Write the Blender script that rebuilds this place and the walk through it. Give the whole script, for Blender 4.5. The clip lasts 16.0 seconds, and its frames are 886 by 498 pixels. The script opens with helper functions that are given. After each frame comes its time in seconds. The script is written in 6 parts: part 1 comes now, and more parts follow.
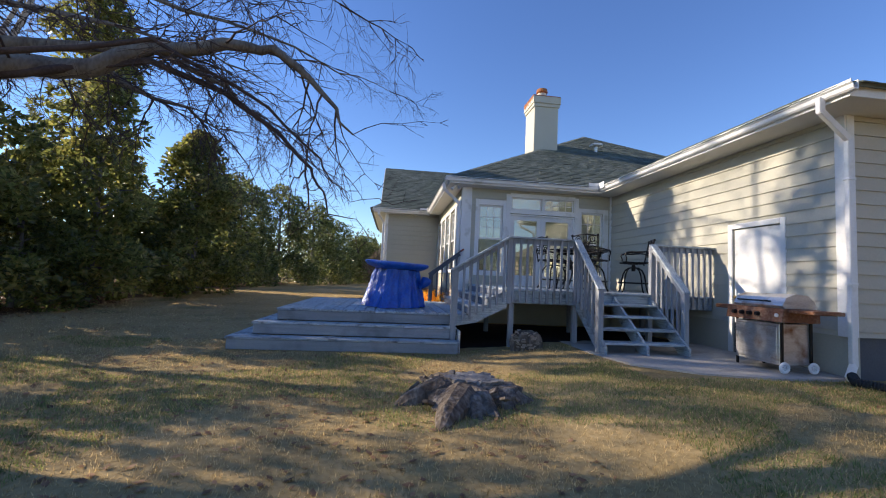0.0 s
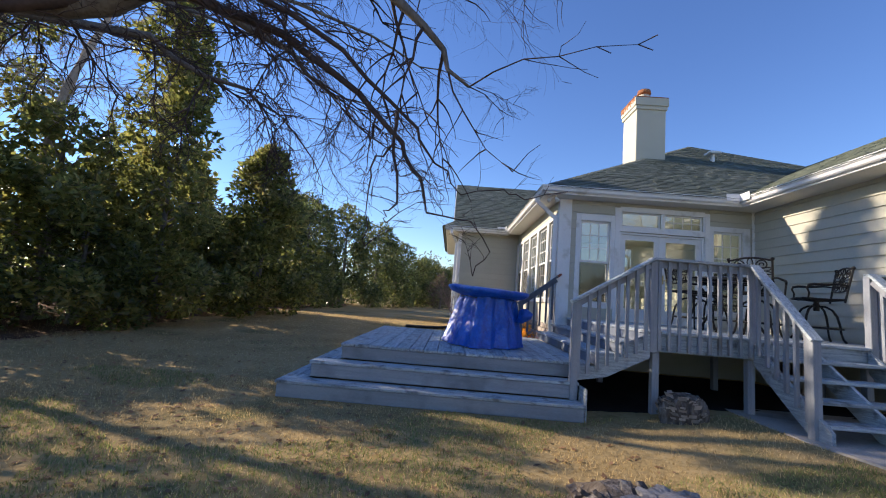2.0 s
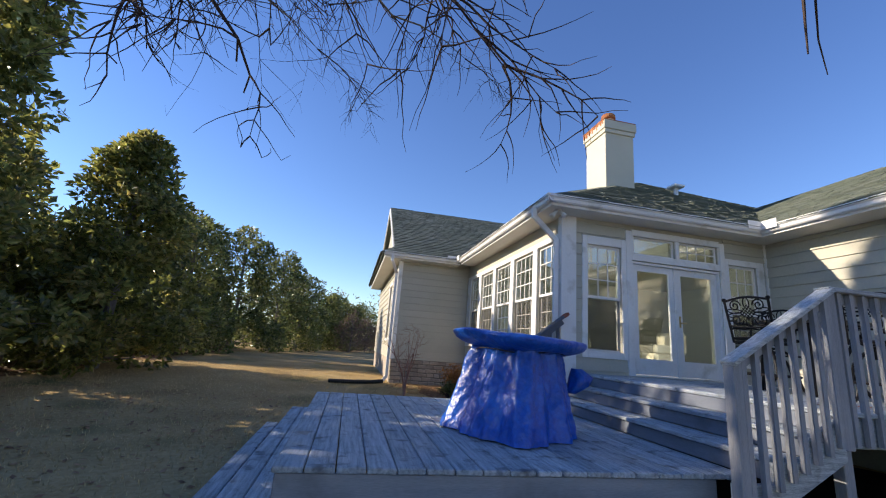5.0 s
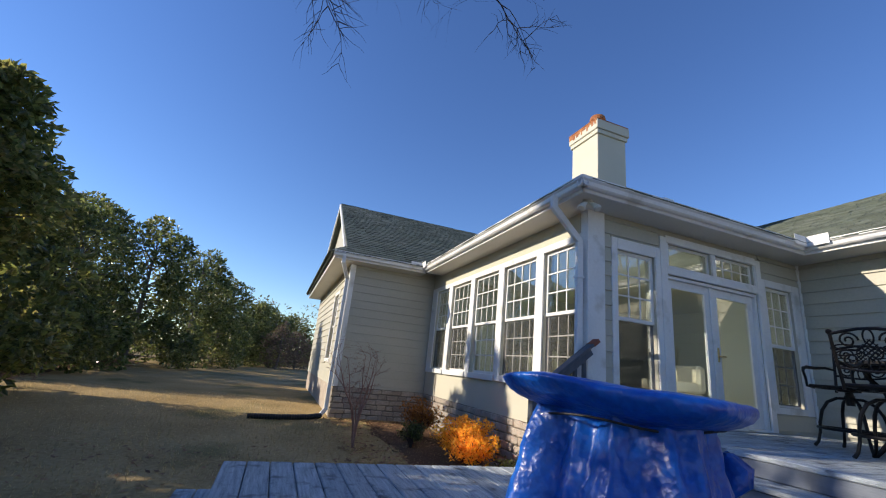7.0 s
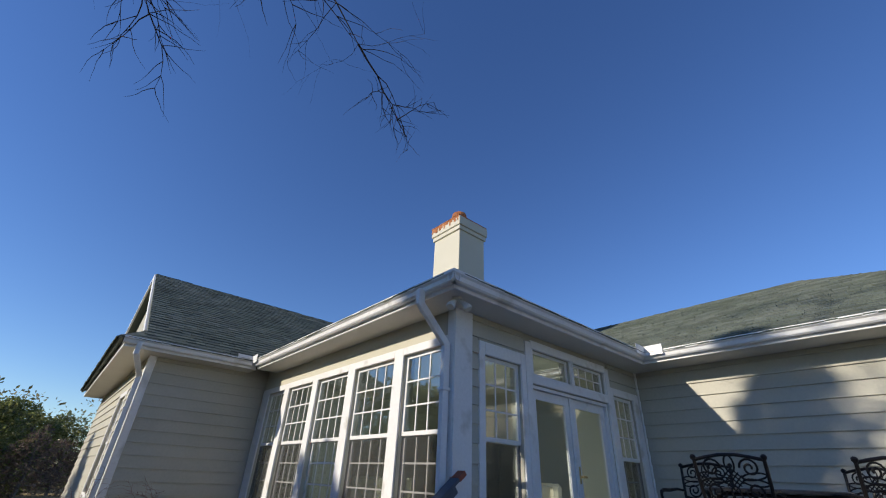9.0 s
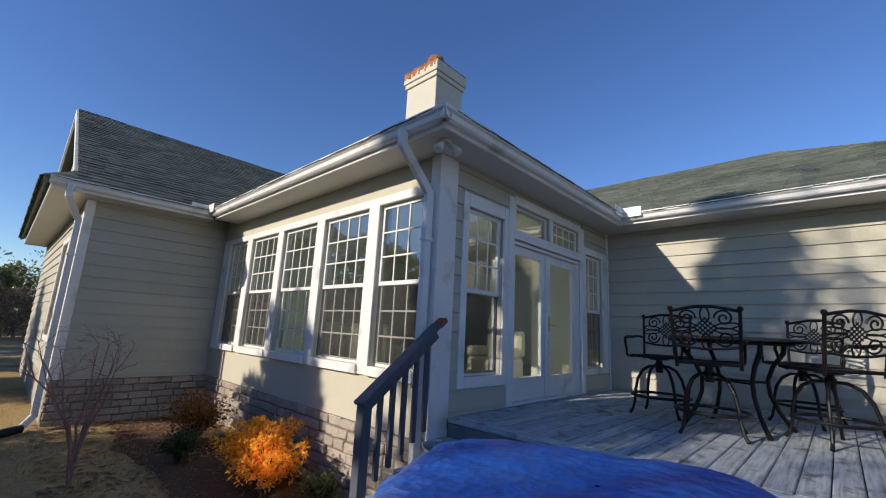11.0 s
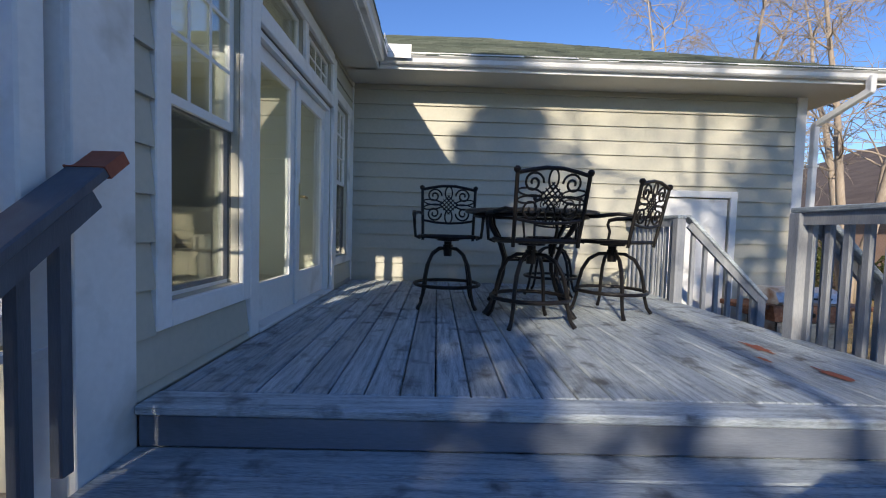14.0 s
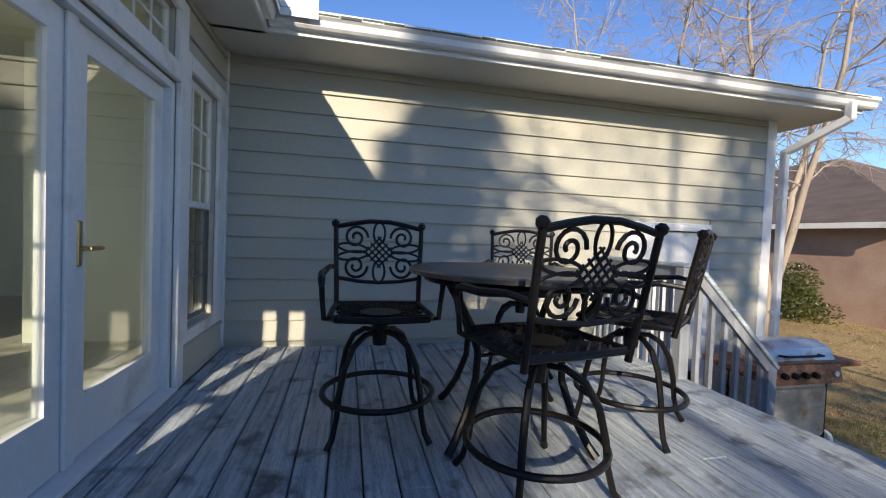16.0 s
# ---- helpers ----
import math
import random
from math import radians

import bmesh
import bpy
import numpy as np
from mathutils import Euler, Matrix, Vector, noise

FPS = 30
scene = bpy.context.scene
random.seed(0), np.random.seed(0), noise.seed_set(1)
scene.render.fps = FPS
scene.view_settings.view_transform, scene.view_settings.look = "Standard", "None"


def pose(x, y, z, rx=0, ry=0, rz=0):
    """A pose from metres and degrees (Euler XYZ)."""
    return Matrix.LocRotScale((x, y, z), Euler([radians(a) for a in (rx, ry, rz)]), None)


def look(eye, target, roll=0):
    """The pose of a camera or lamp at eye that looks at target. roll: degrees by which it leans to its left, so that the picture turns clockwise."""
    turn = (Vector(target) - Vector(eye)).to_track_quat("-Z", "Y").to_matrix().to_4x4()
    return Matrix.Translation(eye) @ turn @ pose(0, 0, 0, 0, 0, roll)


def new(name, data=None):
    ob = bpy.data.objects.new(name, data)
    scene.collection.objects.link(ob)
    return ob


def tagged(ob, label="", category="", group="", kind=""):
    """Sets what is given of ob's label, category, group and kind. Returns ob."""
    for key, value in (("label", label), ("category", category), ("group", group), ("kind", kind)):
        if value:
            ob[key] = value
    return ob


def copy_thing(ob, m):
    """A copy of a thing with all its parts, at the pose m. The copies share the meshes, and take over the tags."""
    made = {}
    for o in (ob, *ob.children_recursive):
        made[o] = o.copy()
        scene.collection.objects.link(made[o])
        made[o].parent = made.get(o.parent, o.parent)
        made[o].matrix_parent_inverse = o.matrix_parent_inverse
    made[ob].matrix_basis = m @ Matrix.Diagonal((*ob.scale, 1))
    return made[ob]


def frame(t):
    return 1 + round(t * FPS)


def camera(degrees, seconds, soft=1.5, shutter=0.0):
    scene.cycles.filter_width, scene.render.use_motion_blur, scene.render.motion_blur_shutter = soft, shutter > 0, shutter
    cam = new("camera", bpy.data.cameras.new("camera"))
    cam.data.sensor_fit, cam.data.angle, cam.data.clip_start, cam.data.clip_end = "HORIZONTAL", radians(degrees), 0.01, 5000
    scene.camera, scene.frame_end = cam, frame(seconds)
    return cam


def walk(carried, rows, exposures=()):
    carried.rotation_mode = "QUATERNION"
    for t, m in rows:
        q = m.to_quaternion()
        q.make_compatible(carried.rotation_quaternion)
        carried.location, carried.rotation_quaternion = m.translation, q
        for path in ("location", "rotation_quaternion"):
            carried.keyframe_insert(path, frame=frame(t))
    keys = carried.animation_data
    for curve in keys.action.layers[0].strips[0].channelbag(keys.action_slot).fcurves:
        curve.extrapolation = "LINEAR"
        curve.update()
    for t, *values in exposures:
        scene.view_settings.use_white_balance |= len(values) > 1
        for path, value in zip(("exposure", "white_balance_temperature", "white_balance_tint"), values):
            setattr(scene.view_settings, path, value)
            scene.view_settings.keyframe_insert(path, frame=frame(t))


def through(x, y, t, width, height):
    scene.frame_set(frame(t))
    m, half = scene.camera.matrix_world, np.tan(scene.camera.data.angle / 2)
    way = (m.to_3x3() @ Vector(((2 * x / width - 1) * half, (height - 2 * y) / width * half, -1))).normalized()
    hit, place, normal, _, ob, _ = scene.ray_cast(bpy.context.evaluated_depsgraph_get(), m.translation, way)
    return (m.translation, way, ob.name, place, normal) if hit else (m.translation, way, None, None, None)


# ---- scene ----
cam = camera(93.8, 16.0, soft=1.1)
PATH = [
    (0, (-0.095, -0.026, 1.257), (0.141, 1.956, 1.395), 2.6),
    (0.5, (-0.167, 0.344, 1.227), (-0.036, 2.333, 1.394), 3.1),
    (1, (-0.289, 0.83, 1.252), (-0.248, 2.82, 1.445), 3.8),
    (1.5, (-0.45, 1.297, 1.285), (-0.474, 3.285, 1.498), 4.3),
    (2, (-0.617, 1.788, 1.317), (-0.671, 3.774, 1.552), 4.6),
    (2.5, (-0.754, 2.315, 1.368), (-0.791, 4.299, 1.623), 4.6),
    (3, (-0.979, 2.775, 1.357), (-0.972, 4.755, 1.639), 4.2),
    (3.5, (-1.236, 3.296, 1.36), (-1.143, 5.269, 1.674), 4.2),
    (4, (-1.432, 3.766, 1.402), (-1.261, 5.725, 1.766), 3.9),
    (6.3, (-1.776, 6.005, 1.332), (-1.203, 7.852, 1.842), 5.6),
    (6.5, (-1.776, 6.269, 1.363), (-1.206, 8.124, 1.847), 5.9),
    (7, (-1.797, 6.797, 1.535), (-1.144, 8.605, 2.086), 5.9),
    (7.5, (-1.714, 7.061, 1.693), (-0.839, 8.67, 2.497), 4.3),
    (8, (-1.57, 7.245, 1.883), (-0.542, 8.667, 2.844), 3.2),
    (8.2, (-1.538, 7.351, 1.887), (-0.471, 8.721, 2.879), 2.9),
    (10.3, (-1.24, 7.738, 2.088), (-0.006, 9.121, 2.84), 3.8),
    (10.5, (-1.224, 7.826, 2.044), (0.064, 9.218, 2.68), 3.5),
    (11, (-1.206, 8.121, 1.931), (0.216, 9.472, 2.319), 2.9),
    (11.5, (-1.078, 8.475, 1.895), (0.473, 9.715, 2.13), 2.5),
    (12, (-0.947, 8.887, 1.886), (0.746, 9.946, 2.002), 2.1),
    (12.5, (-0.739, 9.266, 1.882), (1.094, 10.065, 1.897), 1.8),
    (13, (-0.381, 9.542, 1.844), (1.553, 10.047, 1.783), 1.5),
    (13.5, (-0.056, 9.773, 1.851), (1.932, 9.969, 1.754), 1.5),
    (14, (0.34, 9.786, 1.827), (2.337, 9.754, 1.734), 1.6),
    (14.5, (0.786, 9.821, 1.819), (2.781, 9.695, 1.753), 1.8),
    (15, (1.252, 9.795, 1.897), (3.24, 9.586, 1.852), 1.8),
    (15.5, (1.615, 9.80, 2.03), (3.588, 9.48, 1.998), 2.0),
    (16, (1.9, 9.87, 2.19), (3.848, 9.42, 2.131), 2.2),
]
walk(cam, [(t, look(eye, target, roll)) for t, eye, target, roll in PATH], [(0.0, 0.6, 6700, 12), (2.0, 0.66, 6700, 13), (4.0, 0.75, 7000, 14), (6.5, 0.38, 6480, 10), (7.0, 0.36, 6500, 10), (8.0, -0.02, 6250, 10), (10.5, -0.02, 6250, 10), (11.5, 0.15, 6600, 11), (12.5, 0.2, 6600, 11), (13.5, 0.27, 6500, 10), (14.5, 0.48, 6450, 9), (16.0, 0.5, 6700, 10)])

# ---- light ----
SUN_WAY = Vector((1.0, -0.297, -0.44)).normalized()
world = bpy.data.worlds.new("world")
scene.world = world
world.use_nodes = True
sky = world.node_tree.nodes.new("ShaderNodeTexSky")
sky.sky_type, sky.sun_disc = "NISHITA", False
sky.sun_elevation, sky.sun_rotation = math.asin(-SUN_WAY.z), math.atan2(-SUN_WAY.x, -SUN_WAY.y)
sky.air_density, sky.dust_density, sky.ozone_density = 1.0, 0.0, 4.0
vivid = world.node_tree.nodes.new("ShaderNodeHueSaturation")
vivid.inputs["Saturation"].default_value = 1.12
vivid.inputs["Hue"].default_value = 0.512
world.node_tree.links.new(sky.outputs[0], vivid.inputs["Color"])
world.node_tree.links.new(vivid.outputs[0], world.node_tree.nodes["Background"].inputs[0])
world.node_tree.nodes["Background"].inputs[1].default_value = 0.15
sun = new("sun", bpy.data.lights.new("sun", "SUN"))
sun.data.energy, sun.data.angle, sun.data.color = 5.0, radians(0.6), (1.0, 0.88, 0.71)
sun.rotation_mode = "QUATERNION"
sun.rotation_quaternion = SUN_WAY.to_track_quat("-Z", "Y")
sun.location = (-20, 6, 12)


def fill_lamp(name, at, target, wide, high, watts):
    """An area lamp added at an opening to brighten the room, like extra skylight."""
    l = new(name, bpy.data.lights.new(name, "AREA"))
    l.data.shape, l.data.size, l.data.size_y, l.data.energy, l.data.color = "RECTANGLE", wide, high, watts, (0.93, 0.97, 1.0)
    l.matrix_world = look(at, target)
    return l


fill_lamp("window_fill", (1.95, 13.9, 2.42), (3.0, 13.9, 2.3), 5.0, 1.7, 13)
fill_lamp("window_fill", (3.94, 11.2, 2.1), (3.94, 12.5, 1.9), 1.7, 1.8, 12)


# ---- materials ----
def material(name, colours, rough=0.7, scale=(3.0, 40.0), stretch=(1, 1, 1), bump=0.15, metal=0.0, vary=0.0, island=0.0,
             depth=0.01, specular=0.4, stains=None, sheen=0.0):
    """colours: two or three base colours mixed by a coarse and a fine noise; vary and island: spread of value by object or by loose piece;
    stains: (colour, amount, scale) of blotches."""
    m = bpy.data.materials.new(name)
    m.use_nodes = True
    n, link = m.node_tree.nodes, m.node_tree.links.new
    b = n["Principled BSDF"]
    geo = n.new("ShaderNodeTexCoord")
    mp = n.new("ShaderNodeMapping")
    mp.inputs["Scale"].default_value = stretch
    link(geo.outputs["Object"], mp.inputs[0])
    coarse, fine = n.new("ShaderNodeTexNoise"), n.new("ShaderNodeTexNoise")
    for node, s, d in ((coarse, scale[0], 3.0), (fine, scale[1], 5.0)):
        node.inputs["Scale"].default_value, node.inputs["Detail"].default_value = s, d
        link(mp.outputs[0], node.inputs["Vector"])
    add = n.new("ShaderNodeMath")
    add.operation = "MULTIPLY_ADD"
    add.inputs[1].default_value = 0.5
    half = n.new("ShaderNodeMath")
    half.operation = "MULTIPLY"
    half.inputs[1].default_value = 0.5
    link(fine.outputs[0], half.inputs[0])
    link(coarse.outputs[0], add.inputs[0])
    link(half.outputs[0], add.inputs[2])
    ramp = n.new("ShaderNodeValToRGB")
    e = ramp.color_ramp.elements
    while len(e) < len(colours):
        e.new(0.5)
    for i, c in enumerate(colours):
        e[i].position = 0.32 + 0.36 * i / max(1, len(colours) - 1)
        e[i].color = (*c, 1)
    link(add.outputs[0], ramp.inputs[0])
    out = ramp.outputs[0]
    if stains:
        st = n.new("ShaderNodeTexNoise")
        st.inputs["Scale"].default_value, st.inputs["Detail"].default_value = stains[2], 6.0
        link(geo.outputs["Object"], st.inputs["Vector"])
        sr = n.new("ShaderNodeValToRGB")
        sr.color_ramp.elements[0].position, sr.color_ramp.elements[1].position = 0.62 - 0.3 * stains[1], 0.72
        mx = n.new("ShaderNodeMix")
        mx.data_type = "RGBA"
        mx.inputs[7].default_value = (*stains[0], 1)
        link(st.outputs[0], sr.inputs[0])
        link(sr.outputs[0], mx.inputs[0])
        link(out, mx.inputs[6])
        out = mx.outputs[2]
    for amount, kind in ((vary, "ShaderNodeObjectInfo"), (island, "ShaderNodeNewGeometry")):
        if amount:
            src = n.new(kind)
            r = n.new("ShaderNodeMapRange")
            r.inputs[3].default_value, r.inputs[4].default_value = 1 - amount, 1 + amount
            link(src.outputs["Random" if kind == "ShaderNodeObjectInfo" else "Random Per Island"], r.inputs[0])
            hsv = n.new("ShaderNodeHueSaturation")
            link(r.outputs[0], hsv.inputs["Value"])
            link(out, hsv.inputs["Color"])
            out = hsv.outputs[0]
    link(out, b.inputs["Base Color"])
    b.inputs["Metallic"].default_value = metal
    b.inputs["Specular IOR Level"].default_value = specular
    rr = n.new("ShaderNodeMapRange")
    rr.inputs[3].default_value, rr.inputs[4].default_value = max(0.02, rough - 0.12), min(1.0, rough + 0.12)
    link(fine.outputs[0], rr.inputs[0])
    link(rr.outputs[0], b.inputs["Roughness"])
    if bump:
        bp = n.new("ShaderNodeBump")
        bp.inputs["Strength"].default_value, bp.inputs["Distance"].default_value = bump, depth
        link(add.outputs[0], bp.inputs["Height"])
        link(bp.outputs[0], b.inputs["Normal"])
    return m


def leafy(name, colours, rough=0.45, through=0.35, island=0.5):
    m = material(name, colours, rough, (0.8, 12), bump=0, island=island, specular=0.5)
    n, link = m.node_tree.nodes, m.node_tree.links.new
    b = n["Principled BSDF"]
    tr = n.new("ShaderNodeBsdfTranslucent")
    mix = n.new("ShaderNodeMixShader")
    mix.inputs[0].default_value = through
    src = b.inputs["Base Color"].links[0].from_socket
    bright = n.new("ShaderNodeHueSaturation")
    bright.inputs["Value"].default_value = 2.6
    link(src, bright.inputs["Color"])
    link(bright.outputs[0], tr.inputs[0])
    link(b.outputs[0], mix.inputs[1])
    link(tr.outputs[0], mix.inputs[2])
    link(mix.outputs[0], n["Material Output"].inputs[0])
    return m


def glass_material(name, tint=(0.9, 0.95, 0.94), plain=0.06):
    """Clear glass: a share of mirror that grows towards grazing view, and a clear way through."""
    m = bpy.data.materials.new(name)
    m.use_nodes = True
    n, link = m.node_tree.nodes, m.node_tree.links.new
    n.remove(n["Principled BSDF"])
    t, g, f, mix = (n.new(k) for k in ("ShaderNodeBsdfTransparent", "ShaderNodeBsdfGlossy", "ShaderNodeLayerWeight", "ShaderNodeMixShader"))
    t.inputs[0].default_value = (*tint, 1)
    g.inputs["Roughness"].default_value = 0.012
    power, share = n.new("ShaderNodeMath"), n.new("ShaderNodeMath")
    power.operation, share.operation = "POWER", "MULTIPLY_ADD"
    power.inputs[1].default_value = 4.0
    share.inputs[1].default_value, share.inputs[2].default_value = 0.7, plain
    link(f.outputs["Facing"], power.inputs[0])
    link(power.outputs[0], share.inputs[0])
    link(share.outputs[0], mix.inputs[0])
    link(t.outputs[0], mix.inputs[1])
    link(g.outputs[0], mix.inputs[2])
    link(mix.outputs[0], n["Material Output"].inputs[0])
    return m


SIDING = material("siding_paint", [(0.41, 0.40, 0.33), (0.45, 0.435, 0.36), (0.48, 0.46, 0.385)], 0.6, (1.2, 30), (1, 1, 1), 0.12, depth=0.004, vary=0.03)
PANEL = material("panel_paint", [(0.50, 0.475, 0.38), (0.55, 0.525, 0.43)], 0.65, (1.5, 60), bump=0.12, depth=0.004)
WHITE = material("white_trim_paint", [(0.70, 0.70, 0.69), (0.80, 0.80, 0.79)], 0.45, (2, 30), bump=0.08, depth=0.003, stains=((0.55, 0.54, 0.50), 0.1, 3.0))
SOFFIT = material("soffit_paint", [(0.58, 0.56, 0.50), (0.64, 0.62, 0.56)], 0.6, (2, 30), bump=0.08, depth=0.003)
SHINGLE = material("asphalt_shingle", [(0.085, 0.105, 0.085), (0.125, 0.145, 0.12), (0.165, 0.18, 0.155)], 0.9, (1.0, 180), bump=0.5, island=0.22, specular=0.2)
ROOFDARK = material("roof_underlay", [(0.10, 0.115, 0.10), (0.14, 0.155, 0.135)], 0.9)
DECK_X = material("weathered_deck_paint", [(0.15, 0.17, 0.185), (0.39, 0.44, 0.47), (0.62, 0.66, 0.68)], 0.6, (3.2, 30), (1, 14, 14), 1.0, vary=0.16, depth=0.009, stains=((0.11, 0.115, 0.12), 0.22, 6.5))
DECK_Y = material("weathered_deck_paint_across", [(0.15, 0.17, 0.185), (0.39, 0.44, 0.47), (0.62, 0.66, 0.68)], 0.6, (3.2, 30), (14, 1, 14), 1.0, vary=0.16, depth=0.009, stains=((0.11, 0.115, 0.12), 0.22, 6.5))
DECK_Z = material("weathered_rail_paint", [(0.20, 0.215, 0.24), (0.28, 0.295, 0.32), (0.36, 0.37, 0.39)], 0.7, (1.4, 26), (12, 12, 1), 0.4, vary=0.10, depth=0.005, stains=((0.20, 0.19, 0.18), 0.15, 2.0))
# Dark grey rail paint, with its backlit shade also put into the colour.
DARKRAIL = material("backlit_rail_paint", [(0.06, 0.07, 0.09), (0.10, 0.115, 0.14)], 0.6, (1.4, 26), (12, 12, 1), 0.3, vary=0.08, depth=0.004)
# Deck grey darkened for the shade on the upper steps' risers.
SHADE_RISER = material("shade_riser_paint", [(0.14, 0.16, 0.20), (0.21, 0.235, 0.28)], 0.65, (1.4, 26), (1, 1, 10), 0.3, vary=0.06, depth=0.004, stains=((0.10, 0.11, 0.13), 0.2, 2.0))
# Same grey, darkened less, for the shaded upright faces of the low deck.
SHADE_RISER_LOW = material("shade_riser_low_paint", [(0.20, 0.215, 0.24), (0.27, 0.285, 0.31), (0.33, 0.345, 0.365)], 0.68, (1.4, 26), (1, 1, 12), 0.4, vary=0.06, depth=0.005, stains=((0.14, 0.145, 0.155), 0.3, 1.8))
REDWOOD = material("bare_red_board_end", [(0.24, 0.07, 0.04), (0.36, 0.12, 0.07)], 0.75, (4, 40), bump=0.3)
STONE = material("grey_brown_stone", [(0.26, 0.22, 0.185), (0.36, 0.31, 0.26), (0.45, 0.40, 0.34)], 0.9, (2.5, 30), bump=0.7, vary=0.16, depth=0.02)
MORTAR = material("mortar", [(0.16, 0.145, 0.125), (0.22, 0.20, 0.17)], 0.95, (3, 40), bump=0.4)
BLOCK = material("foundation_parge", [(0.075, 0.085, 0.10), (0.11, 0.12, 0.135)], 0.9, (2, 40), bump=0.4)
CONCRETE = material("patio_concrete", [(0.30, 0.28, 0.25), (0.40, 0.375, 0.335), (0.46, 0.43, 0.38)], 0.9, (0.9, 35), bump=0.3, stains=((0.16, 0.15, 0.13), 0.25, 1.5))
LAWN = material("dormant_lawn", [(0.23, 0.16, 0.07), (0.35, 0.255, 0.12), (0.45, 0.34, 0.175)], 0.95, (0.7, 18), bump=0.8, depth=0.03, specular=0.1, stains=((0.13, 0.13, 0.05), 0.25, 0.6))
MULCH = material("leaf_mulch", [(0.06, 0.035, 0.02), (0.13, 0.075, 0.045), (0.20, 0.12, 0.07)], 0.95, (1.2, 24), bump=0.9, depth=0.04, specular=0.1)
# Soil colour taken nearly black for the shade under the deck.
SHADE_SOIL = material("shade_soil", [(0.018, 0.014, 0.011), (0.04, 0.03, 0.024)], 0.95, (2, 20), bump=0.6, depth=0.03, specular=0.1)
GLASS = glass_material("window_glass", (0.86, 0.91, 0.89), 0.19)
SCREEN = material("insect_screen_mesh", [(0.02, 0.02, 0.022), (0.03, 0.03, 0.032)], 0.8, bump=0)
SCREEN_NODES = SCREEN.node_tree.nodes
_t, _m = SCREEN_NODES.new("ShaderNodeBsdfTransparent"), SCREEN_NODES.new("ShaderNodeMixShader")
_m.inputs[0].default_value = 0.38
SCREEN.node_tree.links.new(_t.outputs[0], _m.inputs[1])
SCREEN.node_tree.links.new(SCREEN_NODES["Principled BSDF"].outputs[0], _m.inputs[2])
SCREEN.node_tree.links.new(_m.outputs[0], SCREEN_NODES["Material Output"].inputs[0])
TARP = material("blue_tarpaulin", [(0.002, 0.05, 0.31), (0.003, 0.085, 0.46), (0.008, 0.14, 0.60)], 0.34, (4, 25), bump=0.25, depth=0.01, specular=0.6)
def crinkle(m, scales, depth):
    """Sharp folded facets over a sheet, by cell edges at two sizes."""
    n, link = m.node_tree.nodes, m.node_tree.links.new
    last = n["Principled BSDF"].inputs["Normal"].links[0].from_socket
    co = n.new("ShaderNodeTexCoord")
    for scale, d in zip(scales, depth):
        v, bp = n.new("ShaderNodeTexVoronoi"), n.new("ShaderNodeBump")
        v.feature = "SMOOTH_F1"
        v.inputs["Scale"].default_value, v.inputs["Smoothness"].default_value = scale, 0.12
        bp.inputs["Strength"].default_value, bp.inputs["Distance"].default_value = 0.9, d
        link(co.outputs["Object"], v.inputs["Vector"])
        link(v.outputs["Distance"], bp.inputs["Height"])
        link(last, bp.inputs["Normal"])
        last = bp.outputs[0]
    link(last, n["Principled BSDF"].inputs["Normal"])


crinkle(TARP, (14.0, 34.0), (0.009, 0.004))
IRON = material("dark_cast_metal", [(0.006, 0.0055, 0.0055), (0.013, 0.011, 0.0105)], 0.4, (6, 60), bump=0.25, depth=0.003, metal=0.2, specular=0.35)
BARK = material("grey_bark", [(0.09, 0.075, 0.062), (0.16, 0.14, 0.12), (0.22, 0.20, 0.175)], 0.95, (5, 40), (1, 1, 0.3), 0.8, depth=0.02, specular=0.15)
TWIG = material("dark_twig_bark", [(0.05, 0.038, 0.035), (0.10, 0.075, 0.07)], 0.9, (5, 40), bump=0.3, specular=0.15)
STUMPBARK = material("stump_bark", [(0.05, 0.036, 0.026), (0.13, 0.105, 0.085), (0.28, 0.25, 0.22)], 0.95, (7, 30), (1, 1, 0.35), 1.0, depth=0.05, specular=0.15)
STUMPTOP = material("weathered_cut_wood", [(0.12, 0.105, 0.09), (0.24, 0.22, 0.20), (0.36, 0.34, 0.32)], 0.9, (6, 45), bump=0.6, depth=0.02)
PALEBARK = material("pale_bark", [(0.30, 0.24, 0.19), (0.45, 0.38, 0.31)], 0.9, (3, 30), (1, 1, 0.3), 0.5, specular=0.15)
MAGNOLIA = leafy("magnolia_leaf", [(0.06, 0.07, 0.022), (0.12, 0.13, 0.035), (0.26, 0.20, 0.065)], 0.24, 0.45)
HOLLY = leafy("shrub_leaf", [(0.045, 0.06, 0.018), (0.085, 0.10, 0.032), (0.17, 0.15, 0.05)], 0.28, 0.42)
FARLEAF = leafy("far_leaf", [(0.06, 0.07, 0.025), (0.11, 0.105, 0.045), (0.17, 0.14, 0.075)], 0.6)
ORANGE = leafy("orange_leaf", [(0.48, 0.21, 0.015), (0.66, 0.34, 0.035), (0.74, 0.48, 0.075)], 0.6, 0.4, 0.25)
RUSTY = leafy("rust_leaf", [(0.16, 0.07, 0.02), (0.30, 0.13, 0.03)], 0.6, 0.4, 0.3)
BROWNLEAF = leafy("brown_winter_leaf", [(0.07, 0.05, 0.035), (0.12, 0.085, 0.06), (0.18, 0.13, 0.09)], 0.7, 0.2, 0.3)
GRASS = leafy("grass_blade", [(0.25, 0.18, 0.08), (0.38, 0.28, 0.135), (0.48, 0.37, 0.20)], 0.8, 0.3, 0.35)
